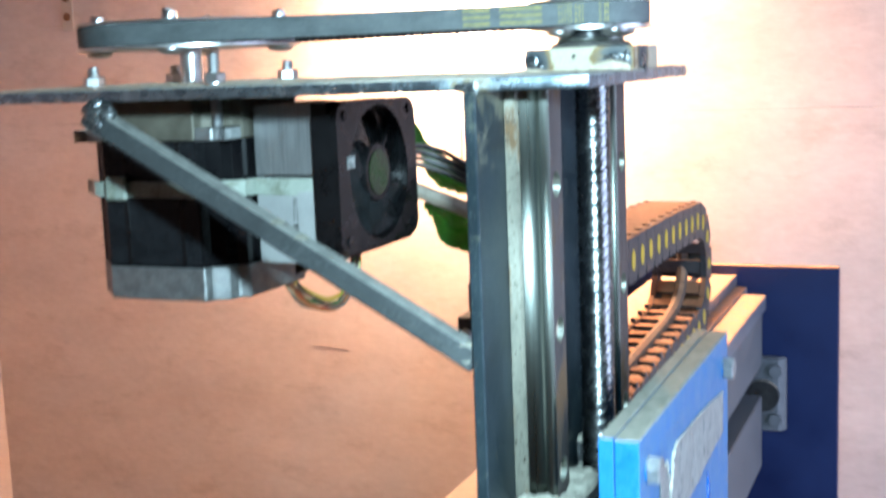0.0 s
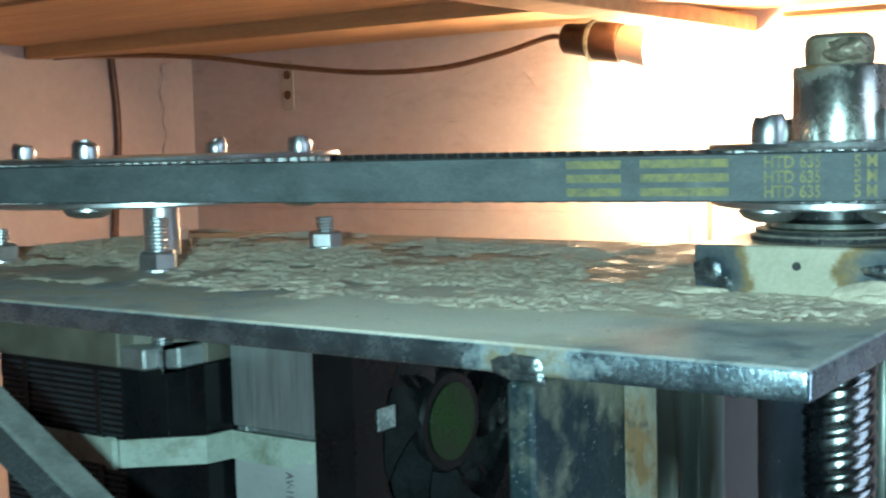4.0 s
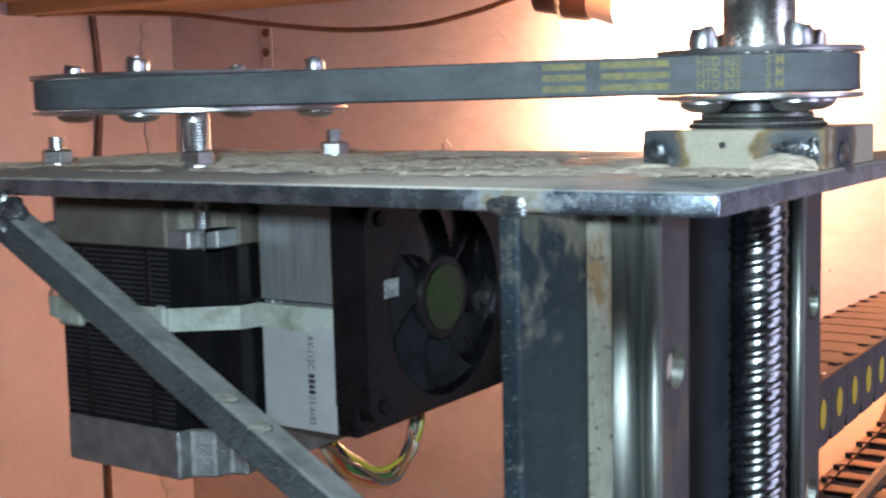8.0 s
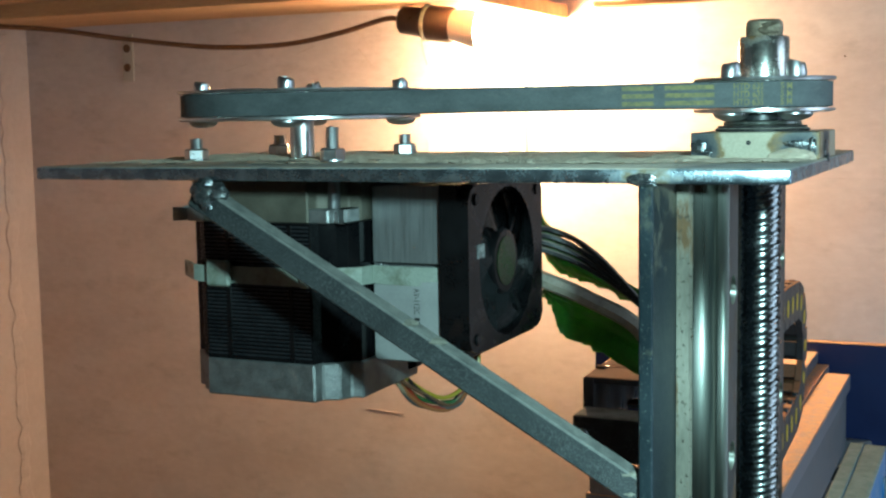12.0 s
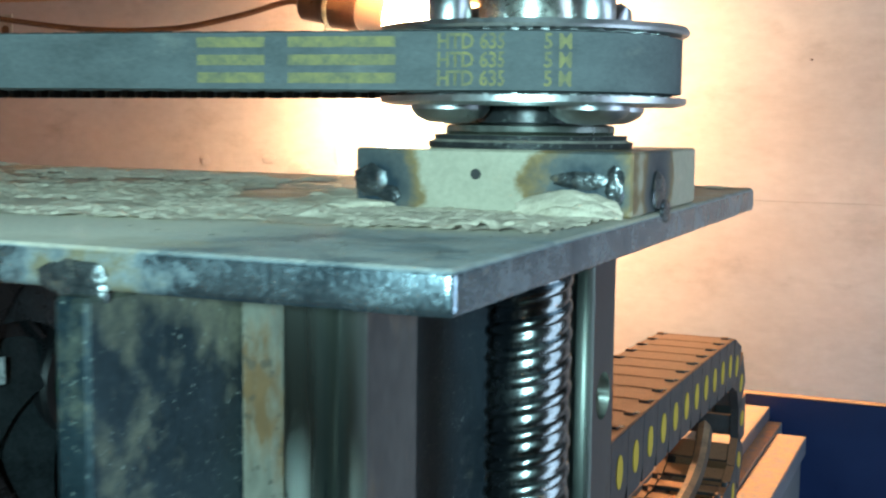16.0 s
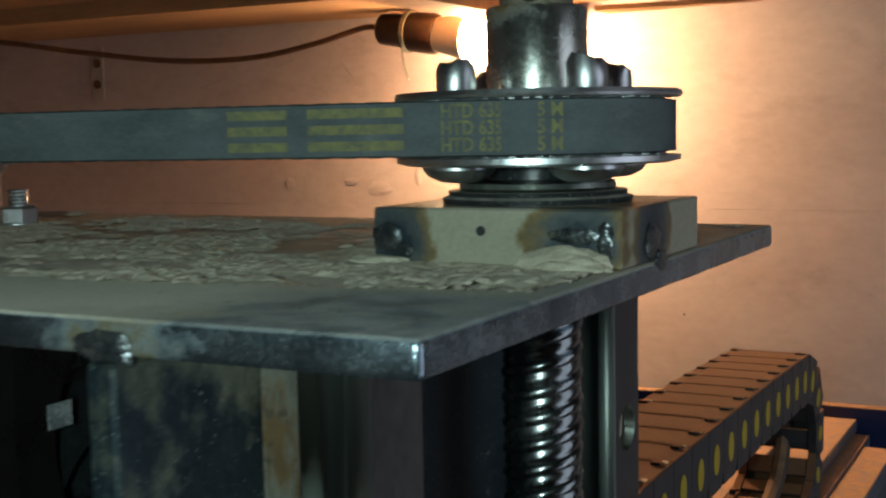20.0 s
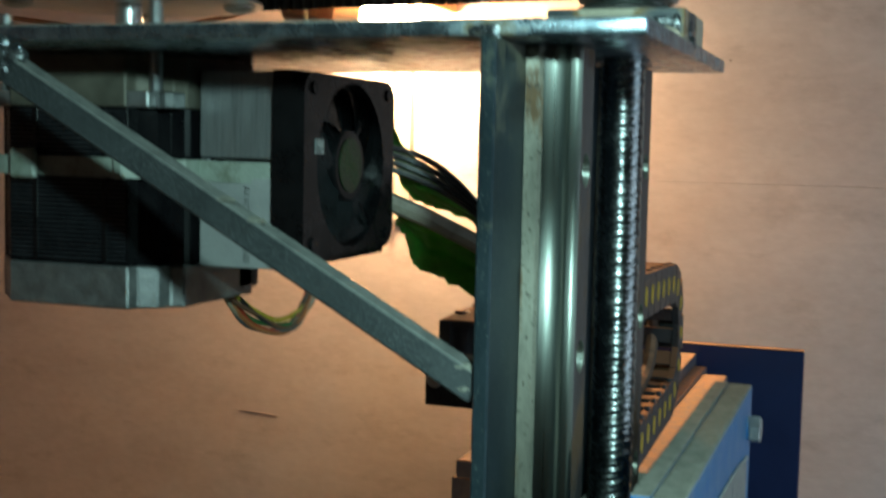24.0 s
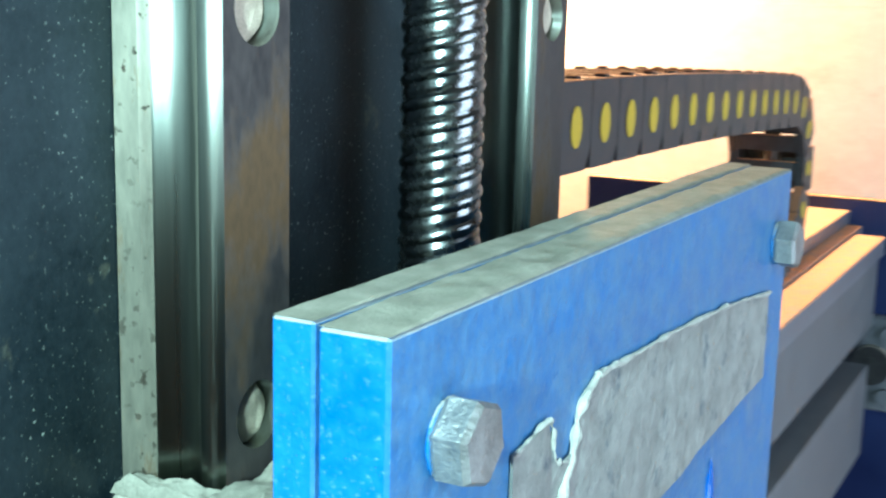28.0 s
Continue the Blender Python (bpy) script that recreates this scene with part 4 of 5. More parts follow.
# dark strips standing proud, their colour in place of the grooves' shade
for x in (-0.2478, -0.2161):
    part("groove", box(x - 0.0012, x + 0.0012, MY - 0.0431, MY - 0.0426, 1.3140, 1.3730, 0.0001), M_FAN, stator, "proud dark strip coloured like a groove's shade")
part("flange", prism(motor_outline(f=0.036, h=0.0425), 1.3738, 1.3800, 0.0006), M_CAST, motor, "cast aluminium mounting flange")
part("boss", prism(motor_outline(f=0.0265, h=0.0432), 1.3740, PLATE_LOW - 0.0003, 0.0005), M_DULL, motor, "dull boss of the casting")
for dx in (-1, 1):
    for dy in (-1, 1):
        x, y = MX + dx * 0.0348, MY + dy * 0.0348
        b = thing("bolt", (x, y, PLATE_TOP), "zinc bolt and nut through the dusty plate", "bolt", "motor bolts")
        part("nut", hexagon(0.0093, 0.0003, 0.0056, (x, y, PLATE_TOP), spin=20 * dx + 7 * dy), M_ZINC, b, "hexagon nut")
        tall = 0.0145 if (dx, dy) == (1, -1) else 0.0100
        part("stud", thread(0.0030, 0.0006, 0.0010, -0.022, tall, (x, y, PLATE_TOP), 14), M_ZINC, b)
        part("stud_end", disc(0.0023, -0.022, tall - 0.0003, (x, y, PLATE_TOP), "z", 14), M_ZINC, b, "", True)
        part("washer", lathe([(0.0032, 0.0001), (0.0056, 0.0001), (0.0056, 0.0008), (0.0032, 0.0008)], (x, y, PLATE_TOP), n=24), M_ZINC, b)
        part("bolt_head", hexagon(0.0093, -0.026, -0.0212, (x, y, PLATE_TOP), spin=10), M_ZINC, b)

sink = thing("heat_sink", (-0.174, 0.1, 1.311), "brushed aluminium heat sink strapped to the motor", "heat sink")
part("end_plate", box(-0.1885, -0.1552, 0.0735, 0.0765, 1.3553, 1.3890, 0.0004), M_BRUSHED, sink, "brushed upper end plate")
low_plate = part("end_plate", box(-0.1885, -0.1552, 0.0735, 0.0765, 1.3125, 1.3478, 0.0004), M_LABEL, sink, "pale lower end plate with a printed code")
part("base_plate", box(-0.1898, -0.1860, 0.0765, 0.146, 1.3125, 1.3890, 0.0004), M_BRUSHED, sink)
for k in range(14):
    y = 0.0795 + k * 0.0049
    part("fin", box(-0.1860, -0.1556, y, y + 0.0012, 1.3128, 1.3887), M_BRUSHED, sink)


def code(text, z):
    """Lettering that runs down the plate."""
    me = words(text, 0.0040)
    bm = bmesh.new()
    bm.from_mesh(me)
    bpy.data.meshes.remove(me)
    for v in bm.verts:
        v.co = Vector((-0.1690 + v.co.y, 0.07335, z - v.co.x * 0.74))
    tagged(part("printed_mark", bm, M_INK, low_plate, "dark printed code"), kind="stuff")


code("AV-112C", 1.3446)
for k in range(4):
    z = 1.3318 - k * 0.0018
    part("printed_mark", box(-0.1688, -0.1664 + 0.0002 * (k % 2), 0.0733, 0.0735, z - 0.0013, z), M_INK, low_plate, "small dark bar")
code("03-4183", 1.3246)

FX0, FX1, FY0, FY1, FZ0, FZ1 = -0.1550, -0.1415, 0.0700, 0.1600, 1.3170, 1.3890
fan = thing("cooling_fan", (-0.145, 0.107, FZ0), "black cooling fan fixed to the heat sink", "fan")
fc = Vector(((FX0 + FX1) / 2, (FY0 + FY1) / 2, (FZ0 + FZ1) / 2))


def fan_frame():
    """A square frame with clipped corners round a round opening."""
    n = 64
    bm = bmesh.new()
    loops = []
    for x in (FX0, FX1):
        inner_loop, outer_loop = [], []
        for i in range(n):
            a = 2 * math.pi * i / n
            c, s = math.cos(a), math.sin(a)
            hy, hz = (FY1 - FY0) / 2, (FZ1 - FZ0) / 2
            k = 1 / max(abs(c), abs(s), (abs(c) + abs(s)) / 1.88)
            outer_loop.append(bm.verts.new((x, fc.y + hy * k * c, fc.z + hz * k * s)))
            inner_loop.append(bm.verts.new((x, fc.y + 0.0335 * c, fc.z + 0.0335 * s)))
        loops.append((outer_loop, inner_loop))
    (o0, i0), (o1, i1) = loops
    for k in range(n):
        j = (k + 1) % n
        for q in ((o0[k], o0[j], o1[j], o1[k]), (i0[k], i1[k], i1[j], i0[j]), (o1[k], o1[j], i1[j], i1[k]), (o0[k], i0[k], i0[j], o0[j])):
            bm.faces.new(q)
    bmesh.ops.recalc_face_normals(bm, faces=bm.faces)
    return bm


frame_part = part("fan_frame", fan_frame(), M_FAN, fan)
part("back_shroud", box(FX0 - 0.0003, FX0 + 0.0085, FY0 + 0.0002, FY1 + 0.002, FZ0 - 0.0035, FZ1 + 0.0005, 0.0006), M_FAN, fan)
fan_hub = part("hub", lathe([(0.0150, 0.0), (0.0150, 0.0040), (0.0140, 0.0050), (0, 0.0052)], (FX0 + 0.0075, fc.y, fc.z), "x", 36), M_FAN, fan, "", True)
part("hub_label", disc(0.0112, 0, 0.0003, (FX0 + 0.0127, fc.y, fc.z), "x", 36, 0.0001), M_GREENHUB, fan_hub, "round green label")
for k in range(7):
    bm = bmesh.new()
    grid = []
    for i in range(7):
        r = 0.0145 + i * 0.0029
        row = []
        for j in range(4):
            a = 2 * math.pi * k / 7 + (j / 3 - 0.5) * 0.72 + i * 0.07
            row.append(bm.verts.new((FX0 + 0.0088 + (j / 3) * 0.0036, fc.y + r * math.cos(a), fc.z + r * math.sin(a))))
        grid.append(row)
    for a, b in zip(grid, grid[1:]):
        for j in range(3):
            bm.faces.new((a[j], a[j + 1], b[j + 1], b[j]))
    bmesh.ops.solidify(bm, geom=bm.faces[:], thickness=0.0007)
    part("blade", bm, M_BLADE, fan_hub, "", True)
for k in range(4):
    a = radians(45 + 90 * k)
    p = (0, math.cos(a), math.sin(a))
    bm = tube([(FX0 + 0.009, fc.y + 0.014 * p[1], fc.z + 0.014 * p[2]), (FX0 + 0.009, fc.y + 0.034 * p[1], fc.z + 0.034 * p[2])], 0.0014, 6, 2)
    part("strut", bm, M_FAN, fan)
for dy in (-1, 1):
    for dz in (-1, 1):
        part("screw", disc(0.0026, 0, 0.0009, (FX1, fc.y + dy * 0.0370, fc.z + dz * 0.0300), "x", 16), M_LAMIN, frame_part, "small dark screw", True)
part("sticker", box(FX1 - 0.0001, FX1 + 0.0003, FY0 + 0.0095, FY0 + 0.0170, fc.z + 0.0045, fc.z + 0.0105, 0.0001), mat("silver_sticker", (0.16, 0.18, 0.19), (0.55, 0.6, 0.6), 0.25, 0.3, 300, 900, 0.8), fan, "torn silver sticker")

tie = thing("strap", (-0.22, 0.048, 1.351), "white nylon cable tie round motor and heat sink", "cable tie")
TZ = 1.3512
loop = [(-0.2770, 0.06), (-0.2640, 0.0488), (-0.2606, 0.0484), (-0.2055, 0.0484), (-0.1895, 0.0640), (-0.1886, 0.0730), (-0.1800, 0.0738), (-0.1550, 0.0752)]
bm = bmesh.new()
rings = []
for i, (x, y) in enumerate(loop):
    (x0, y0), (x1, y1) = loop[max(0, i - 1)], loop[min(len(loop) - 1, i + 1)]
    way = Vector((x1 - x0, y1 - y0)).normalized()
    lo, hi = TZ - 0.0030 - 0.0004 * i, TZ + 0.0040 - 0.0002 * i
    ox, oy = x + way.y * 0.0011, y - way.x * 0.0011
    rings.append([bm.verts.new(c) for c in ((x, y, lo), (ox, oy, lo), (ox, oy, hi), (x, y, hi))])
for p, q in zip(rings, rings[1:]):
    for k in range(4):
        bm.faces.new((p[k], q[k], q[(k + 1) % 4], p[(k + 1) % 4]))
bm.faces.new(rings[0])
bm.faces.new(rings[-1][::-1])
bmesh.ops.recalc_face_normals(bm, faces=bm.faces)
strap_band = part("band", bm, M_NYLON, tie)
part("lock", box(-0.2560, -0.2440, 0.0440, 0.0472, TZ - 0.0052, TZ + 0.0062, 0.0010), M_NYLON, strap_band, "moulded lock")
part("lock", box(-0.2095, -0.2045, 0.0448, 0.0472, TZ - 0.0045, TZ + 0.0045, 0.0010), M_NYLON, strap_band, "moulded lock")

# ---- wires under the motor, cables behind ----
loom = thing("wire_loom", (-0.175, 0.11, 1.3), "loop of thin coloured wires under the motor", "wires")
COLOURS = (("yellow", (0.36, 0.29, 0.03)), ("green", (0.03, 0.10, 0.03)), ("red", (0.30, 0.04, 0.02)), ("brown", (0.12, 0.06, 0.035)), ("black", (0.015, 0.015, 0.016)), ("tan", (0.26, 0.20, 0.13)), ("orange", (0.30, 0.11, 0.04)), ("grey", (0.08, 0.08, 0.08)))
rnd = random.Random(5)
for k, (cname, col) in enumerate(COLOURS):
    j = [rnd.uniform(-0.0035, 0.0035) for _ in range(9)]
    pts = [(-0.196 + j[0] * 0.6, 0.098 + j[1], 1.3035), (-0.191 + j[2] * 0.5, 0.098 + j[1], 1.2935 + j[3] * 0.7), (-0.180 + j[4] * 0.5, 0.100 + j[5], 1.2850 + j[3] * 0.8), (-0.167 + j[6] * 0.5, 0.103, 1.2835 + j[5] * 0.8), (-0.1585 + j[7] * 0.7, 0.106, 1.2915 + j[4]), (-0.1565 + j[8] * 0.7, 0.108, 1.3025), (-0.158 + j[0], 0.112, 1.3135)]
    pts = [(x - 0.007, y + 0.018, z) for x, y, z in pts]
    part("wire", tube(pts, 0.00105, 6), mat(cname + "_wire", tuple(c * 0.75 for c in col), col, 0.4, 0, 60, 500, 0), loom, cname + " wire", True)
part("gland", box(-0.2050, -0.1900, 0.108, 0.126, 1.2995, 1.3090, 0.001), M_BLACK, loom, "black rubber wire gland")

bundle = thing("cable_bundle", (-0.12, 0.2, 1.33), "grey cable and black wires behind the column", "cables")
part("cable", tube([(-0.168, 0.188, 1.340), (-0.152, 0.194, 1.333), (-0.132, 0.200, 1.324), (-0.105, 0.205, 1.308), (-0.09, 0.2, 1.28)], 0.0044, 8), M_GREYCABLE, bundle, "dusty grey cable", True)
for k in range(4):
    o = k * 0.0032
    part("wire", tube([(-0.166, 0.18, 1.352 + o), (-0.150, 0.190 + o, 1.349 + o), (-0.128, 0.2, 1.338 + o), (-0.1, 0.2, 1.32)], 0.0015, 6), M_BLACK, bundle, "black wire", True)


def cloth(upper, lower, y, seed):
    """A crumpled strip of cloth between an upper and a lower edge, given as (x, z)."""
    a = smooth_path([(x, y, z) for x, z in upper], 8)
    c = smooth_path([(x, y, z) for x, z in lower], 8)
    bm = bmesh.new()
    grid = []
    for i, (p, q) in enumerate(zip(a, c)):
        row = []
        for j in range(9):
            v = p.lerp(q, j / 8)
            ragged = 0.0022 * noise.noise(Vector((i * 0.7, seed, 0))) * (j / 8) ** 3
            fold = 0.0045 * math.sin(j * 0.9 + seed) + 0.004 * noise.noise(v * 120 + Vector((seed, 0, 0)))
            row.append(bm.verts.new(v + Vector((ragged, fold, ragged))))
        grid.append(row)
    for r0, r1 in zip(grid, grid[1:]):
        for j in range(8):
            bm.faces.new((r0[j], r0[j + 1], r1[j + 1], r1[j]))
    bmesh.ops.solidify(bm, geom=bm.faces[:], thickness=0.0007)
    return bm


green = thing("green_wrap", (-0.14, 0.21, 1.297), "crumpled green cloth tape wrapped round the cables", "cloth tape")
part("band", cloth([(-0.170, 1.379), (-0.165, 1.374), (-0.152, 1.357), (-0.132, 1.342), (-0.10, 1.325)], [(-0.170, 1.368), (-0.165, 1.362), (-0.152, 1.336), (-0.132, 1.330), (-0.10, 1.315)], 0.207, 1.0), M_GREEN, green, "", True)
part("torn_flap", cloth([(-0.160, 1.330), (-0.158, 1.329), (-0.145, 1.323), (-0.132, 1.319), (-0.10, 1.308)], [(-0.158, 1.325), (-0.152, 1.318), (-0.147, 1.303), (-0.132, 1.298), (-0.10, 1.282)], 0.209, 4.0), M_GREEN, green, "ragged hanging end", True)
stop = thing("chain_clamp", (-0.122, 0.243, 1.235), "dusty black clamp with a screw at the end of the chain", "clamp")
part("clamp_body", box(-0.150, -0.094, 0.230, 0.252, 1.2300, 1.2545, 0.0008), M_BLACK, stop)
part("screw", disc(0.004, 0, 0.002, (-0.1445, 0.230, 1.2435), "y", 16, turn=Matrix.Rotation(radians(90), 4, "X")), M_ZINC, stop, "socket screw", True)
part("arm", box(-0.110, -0.096, 0.252, 0.270, 1.1470, 1.2545, 0.0008), M_BLACK, stop)

# ---- carriage and the blue head plate ----
for y, nm in ((0.0385, "left"), (0.1445, "right")):
    car = thing("rail_carriage", (-0.03, y, 1.15), "dusty rail carriage with black end caps", "carriage", "carriages on the rails")
    lo, hi = (y - 0.0145, y + 0.0305) if nm == "left" else (y - 0.0305, y + 0.0145)

    def shoe(x1, inset):
        return [(-0.0425, lo + inset), (x1, lo + inset), (x1, hi - inset), (-0.0425, hi - inset), (-0.0425, y + 0.0107), (-0.0252, y + 0.0107), (-0.0252, y - 0.0107), (-0.0425, y - 0.0107)]

    part("end_cap", prism(shoe(-0.0165, 0), 1.2105, 1.2225, 0.0008), M_BLACK, car, "black plastic end cap")
    part("carriage_body", prism(shoe(-0.0110, 0.0003), 1.145, 1.2103, 0.0006), M_SHOE, car, "grey steel body")
    part("end_cap", prism(shoe(-0.0165, 0), 1.130, 1.1448, 0.0008), M_BLACK, car, "black plastic end cap")
    if nm == "left":
        part("grease_cap", lathe([(0.0066, 0), (0.0066, 0.0016), (0.0056, 0.0030), (0.0030, 0.0042), (0, 0.0045)], (-0.0285, y + 0.0200, 1.2225), n=28), M_CLOD, car, "round cap under dust", True)

HX0, HXS, HX1, HY0, HY1, HZ1 = -0.0023, 0.0040, 0.0141, 0.0100, 0.2090, 1.2586
head_plate = thing("head_plate", (0.006, 0.11, 1.02), "blue painted double steel plate with dusty top edges", "head plate")
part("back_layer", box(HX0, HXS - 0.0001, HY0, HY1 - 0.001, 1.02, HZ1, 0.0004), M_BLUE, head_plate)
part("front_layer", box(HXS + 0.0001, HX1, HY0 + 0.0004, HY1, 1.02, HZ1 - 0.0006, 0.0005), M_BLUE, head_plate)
part("mount", box(-0.0108, HX0, 0.02, 0.2, 1.14, 1.2085, 0.0006), M_GREYBOX, head_plate)
for y, z in ((0.0245, 1.2420), (0.1975, 1.2408)):
    b = thing("hex_bolt", (HX1, y, z), "dusty hexagon bolt head on the blue plate", "bolt", "head plate bolts")
    part("bolt_head", hexagon(0.0105, 0.0004, 0.0058, (HX1, y, z), "x", 12), M_CAST, b)
    part("washer", disc(0.0054, 0.0, 0.0006, (HX1, y, z), "x", 24, 0.0002), M_BLUE, b)


def tape_patch():
    """A torn strip of grey tape on the plate's face, notched at one end."""
    out = [(0.0440, 1.2335), (0.0560, 1.2352), (0.0590, 1.2285), (0.0620, 1.2262), (0.0660, 1.2270), (0.0690, 1.2340), (0.0760, 1.2375), (0.1200, 1.2358), (0.1600, 1.2330), (0.1915, 1.2295), (0.1915, 1.2080), (0.1500, 1.2060), (0.1000, 1.2020), (0.0700, 1.2040), (0.0640, 1.2090), (0.0560, 1.2020), (0.0440, 1.1990)]
    bm = bmesh.new()
    bm.faces.new([bm.verts.new((HX1 + 0.0002, y, z)) for y, z in out])
    bmesh.ops.triangulate(bm, faces=bm.faces[:])
    bmesh.ops.subdivide_edges(bm, edges=bm.edges[:], cuts=3, use_grid_fill=True)
    for v in bm.verts:
        v.co.x += 0.0005 + 0.0006 * noise.noise(Vector((v.co.y * 90, v.co.z * 160, 0)))
    bmesh.ops.recalc_face_normals(bm, faces=bm.faces)
    bmesh.ops.solidify(bm, geom=bm.faces[:], thickness=0.0005)
    return bm


tape = thing("tape_strip", (HX1, 0.12, 1.22), "torn strip of grey tape stuck on the blue plate", "tape")
strip = part("strip", tape_patch(), M_TAPE, tape, "", True)
for edge, r in (([(0.0760, 1.2374), (0.0695, 1.2338), (0.0662, 1.2268), (0.0628, 1.2215), (0.0600, 1.2130), (0.0576, 1.2062), (0.0560, 1.2022)], 0.0009), ([(0.0760, 1.2374), (0.0950, 1.2366), (0.1200, 1.2357), (0.1600, 1.2329), (0.1912, 1.2293)], 0.0006), ([(0.0442, 1.2333), (0.0560, 1.2350), (0.0592, 1.2283), (0.0640, 1.2262)], 0.0005)):
    bm = tube([(HX1 + 0.0007, y, z) for y, z in edge], lambda u, r=r: r * (0.75 + 0.9 * noise.noise(Vector((u * 17, r * 9000, 0)))), 7, 14)
    for v in bm.verts:
        v.co += Vector((0.0002, 0.0005, 0.0005)) * noise.noise(v.co * 500)
    part("curled_edge", bm, M_TORN, strip, "pale torn edge", True)
for k, (y, z, s) in enumerate(((0.118, 1.176, 1.3), (0.150, 1.192, 1.0), (0.132, 1.160, 0.8), (0.098, 1.150, 0.9), (0.165, 1.165, 0.8), (0.075, 1.160, 0.7))):
    single("paint_drip", lump((HX1 + 0.0002, y, z), (0.0009, 0.0022 * s, 0.0065 * s), k, 2, 0.4), plain("fresh_blue.%d" % k, (0.01, 0.10, 0.42), 0.25), "glossy drip of darker blue paint on the plate", "paint drip", group="drips on the blue plate", smooth=True)

# ---- cable chain, beam and panel beside the column ----
CHX0, CHX1, CHZ = -0.151, -0.094, 1.2705
lay_out(Matrix.Translation((0.0079, 0, 0)) @ Matrix(((1, -0.0316, 0, 0), (0, 1, 0, 0), (0, 0, 1, 0), (0, 0, 0, 1))))
chain = thing("cable_chain", (-0.12, 0.45, 1.14), "black plastic cable chain with yellow dots, thick with dust tinted for orange lamplight", "cable chain")
PITCH, LINK_H = 0.0335, 0.035
line = []
py, pz = 0.27 - PITCH / 2, CHZ - LINK_H / 2
for a in [-0.0034 * k for k in range(16)] + [-math.pi * (k + 0.5) / 5 for k in range(5)] + [-math.pi] * 14:
    dy, dz = PITCH * math.cos(a), PITCH * math.sin(a)
    line.append((py + dy / 2, pz + dz / 2, a))
    py, pz = py + dy, pz + dz
for y, z, a in line:
    m = Matrix.Translation((0, y, z)) @ Matrix.Rotation(a, 4, "X")
    L, T = PITCH, LINK_H / 2
    lower = a < -3
    link_ob = None
    for x0, x1 in ((CHX1 - 0.006, CHX1), (CHX0, CHX0 + 0.006)):
        side = [(-L * 0.52, -T), (L * 0.30, -T), (L * 0.46, -T * 0.55), (L * 0.46, T), (-L * 0.52, T)]
        bm = bmesh.new()
        lo = [bm.verts.new((x0, u, v)) for u, v in side]
        hi = [bm.verts.new((x1, u, v)) for u, v in side]
        bm.faces.new(lo)
        bm.faces.new(hi[::-1])
        for k in range(5):
            bm.faces.new((lo[k], hi[k], hi[(k + 1) % 5], lo[(k + 1) % 5]))
        bmesh.ops.recalc_face_normals(bm, faces=bm.faces)
        bmesh.ops.transform(bm, matrix=m, verts=bm.verts)
        if link_ob is None:
            link_ob = part("chain_link", bm, M_CHAIN, chain)
        else:
            part("side_plate", bm, M_CHAIN, link_ob)
    if lower:
        part("crossbar", box(CHX0 + 0.0062, CHX1 - 0.0062, -L * 0.22, L * 0.22, -T + 0.0004, -T + 0.0040, 0.0006, m), M_CHAIN, link_ob, "dusty crossbar")
        for x0 in (CHX0 + 0.0005, CHX1 - 0.0045):
            part("clip", box(x0, x0 + 0.004, -L * 0.34, -L * 0.20, -T - 0.0042, -T + 0.0010, 0.0006, m), M_CHAIN, link_ob, "open lid clip")
    else:
        part("lid", box(CHX0 + 0.0004, CHX1 - 0.0004, -L * 0.495, L * 0.496, T - 0.0030, T + 0.0006, 0.0004, m), M_CHAIN, link_ob, "lid thick with dust")
        part("rib", box(CHX0 + 0.0075, CHX1 - 0.0075, L * 0.40, L * 0.455, T + 0.0004, T + 0.0010, 0.0003, m), M_CHAIN, link_ob, "raised rib of the lid")
        for x0 in (CHX0 + 0.002, CHX1 - 0.0075):
            # no recess is cut: a raised black box carries its shade as colour
            part("slot", box(x0, x0 + 0.0055, L * 0.33, L * 0.46, T, T + 0.0010, 0.0002, m), M_FAN, link_ob, "raised black box coloured like a recess in shade")
            part("clip", box(x0 - 0.0012, x0 + 0.0040, L * 0.20, L * 0.33, T, T + 0.0021, 0.0005, m), M_CHAIN, link_ob, "hinge clip of the lid")
    if a > -3:
        part("lid", box(CHX0 + 0.0062, CHX1 - 0.0062, -L * 0.22, L * 0.22, -T + 0.0004, -T + 0.0035, 0.0006, m), M_CHAIN, link_ob)
    dot = lathe([(0.0001, 0), (0.0078, 0), (0.0078, 0.0004), (0.0001, 0.0005)], (0, 0, 0), "x", 18)
    for v in dot.verts:
        v.co = Vector((v.co.x + CHX1, v.co.y * 0.75 - L * 0.05, v.co.z * 1.05))
    bmesh.ops.transform(dot, matrix=m, verts=dot.verts)
    part("yellow_dot", dot, M_DOT, link_ob, "yellow dot")
chain_cable = tube([(-0.118, 0.30, 1.148), (-0.118, 0.6, 1.146), (-0.118, 0.77, 1.152), (-0.12, 0.83, 1.185), (-0.12, 0.815, 1.225), (-0.12, 0.74, 1.242), (-0.12, 0.35, 1.262)], 0.0062, 8)
single("chain_cable", chain_cable, M_DUSTYCABLE, "dusty brown cable lying inside the chain", "cable", smooth=True)

lay_out(Matrix.Translation((-0.0190, 0.0619, -0.3785)) @ Matrix.Scale(1.280, 4))
beam = thing("gantry_beam", (-0.14, 0.5, 0.95), "dusty aluminium gantry beam with slots along its top", "beam")
BT = 1.146
part("slot_rib", box(-0.200, -0.157, 0.46, 0.985, BT - 0.012, BT, 0.0008), M_BEAM, beam)
part("slot_rib", box(-0.149, -0.112, 0.46, 0.985, BT - 0.012, BT, 0.0008), M_BEAM, beam)
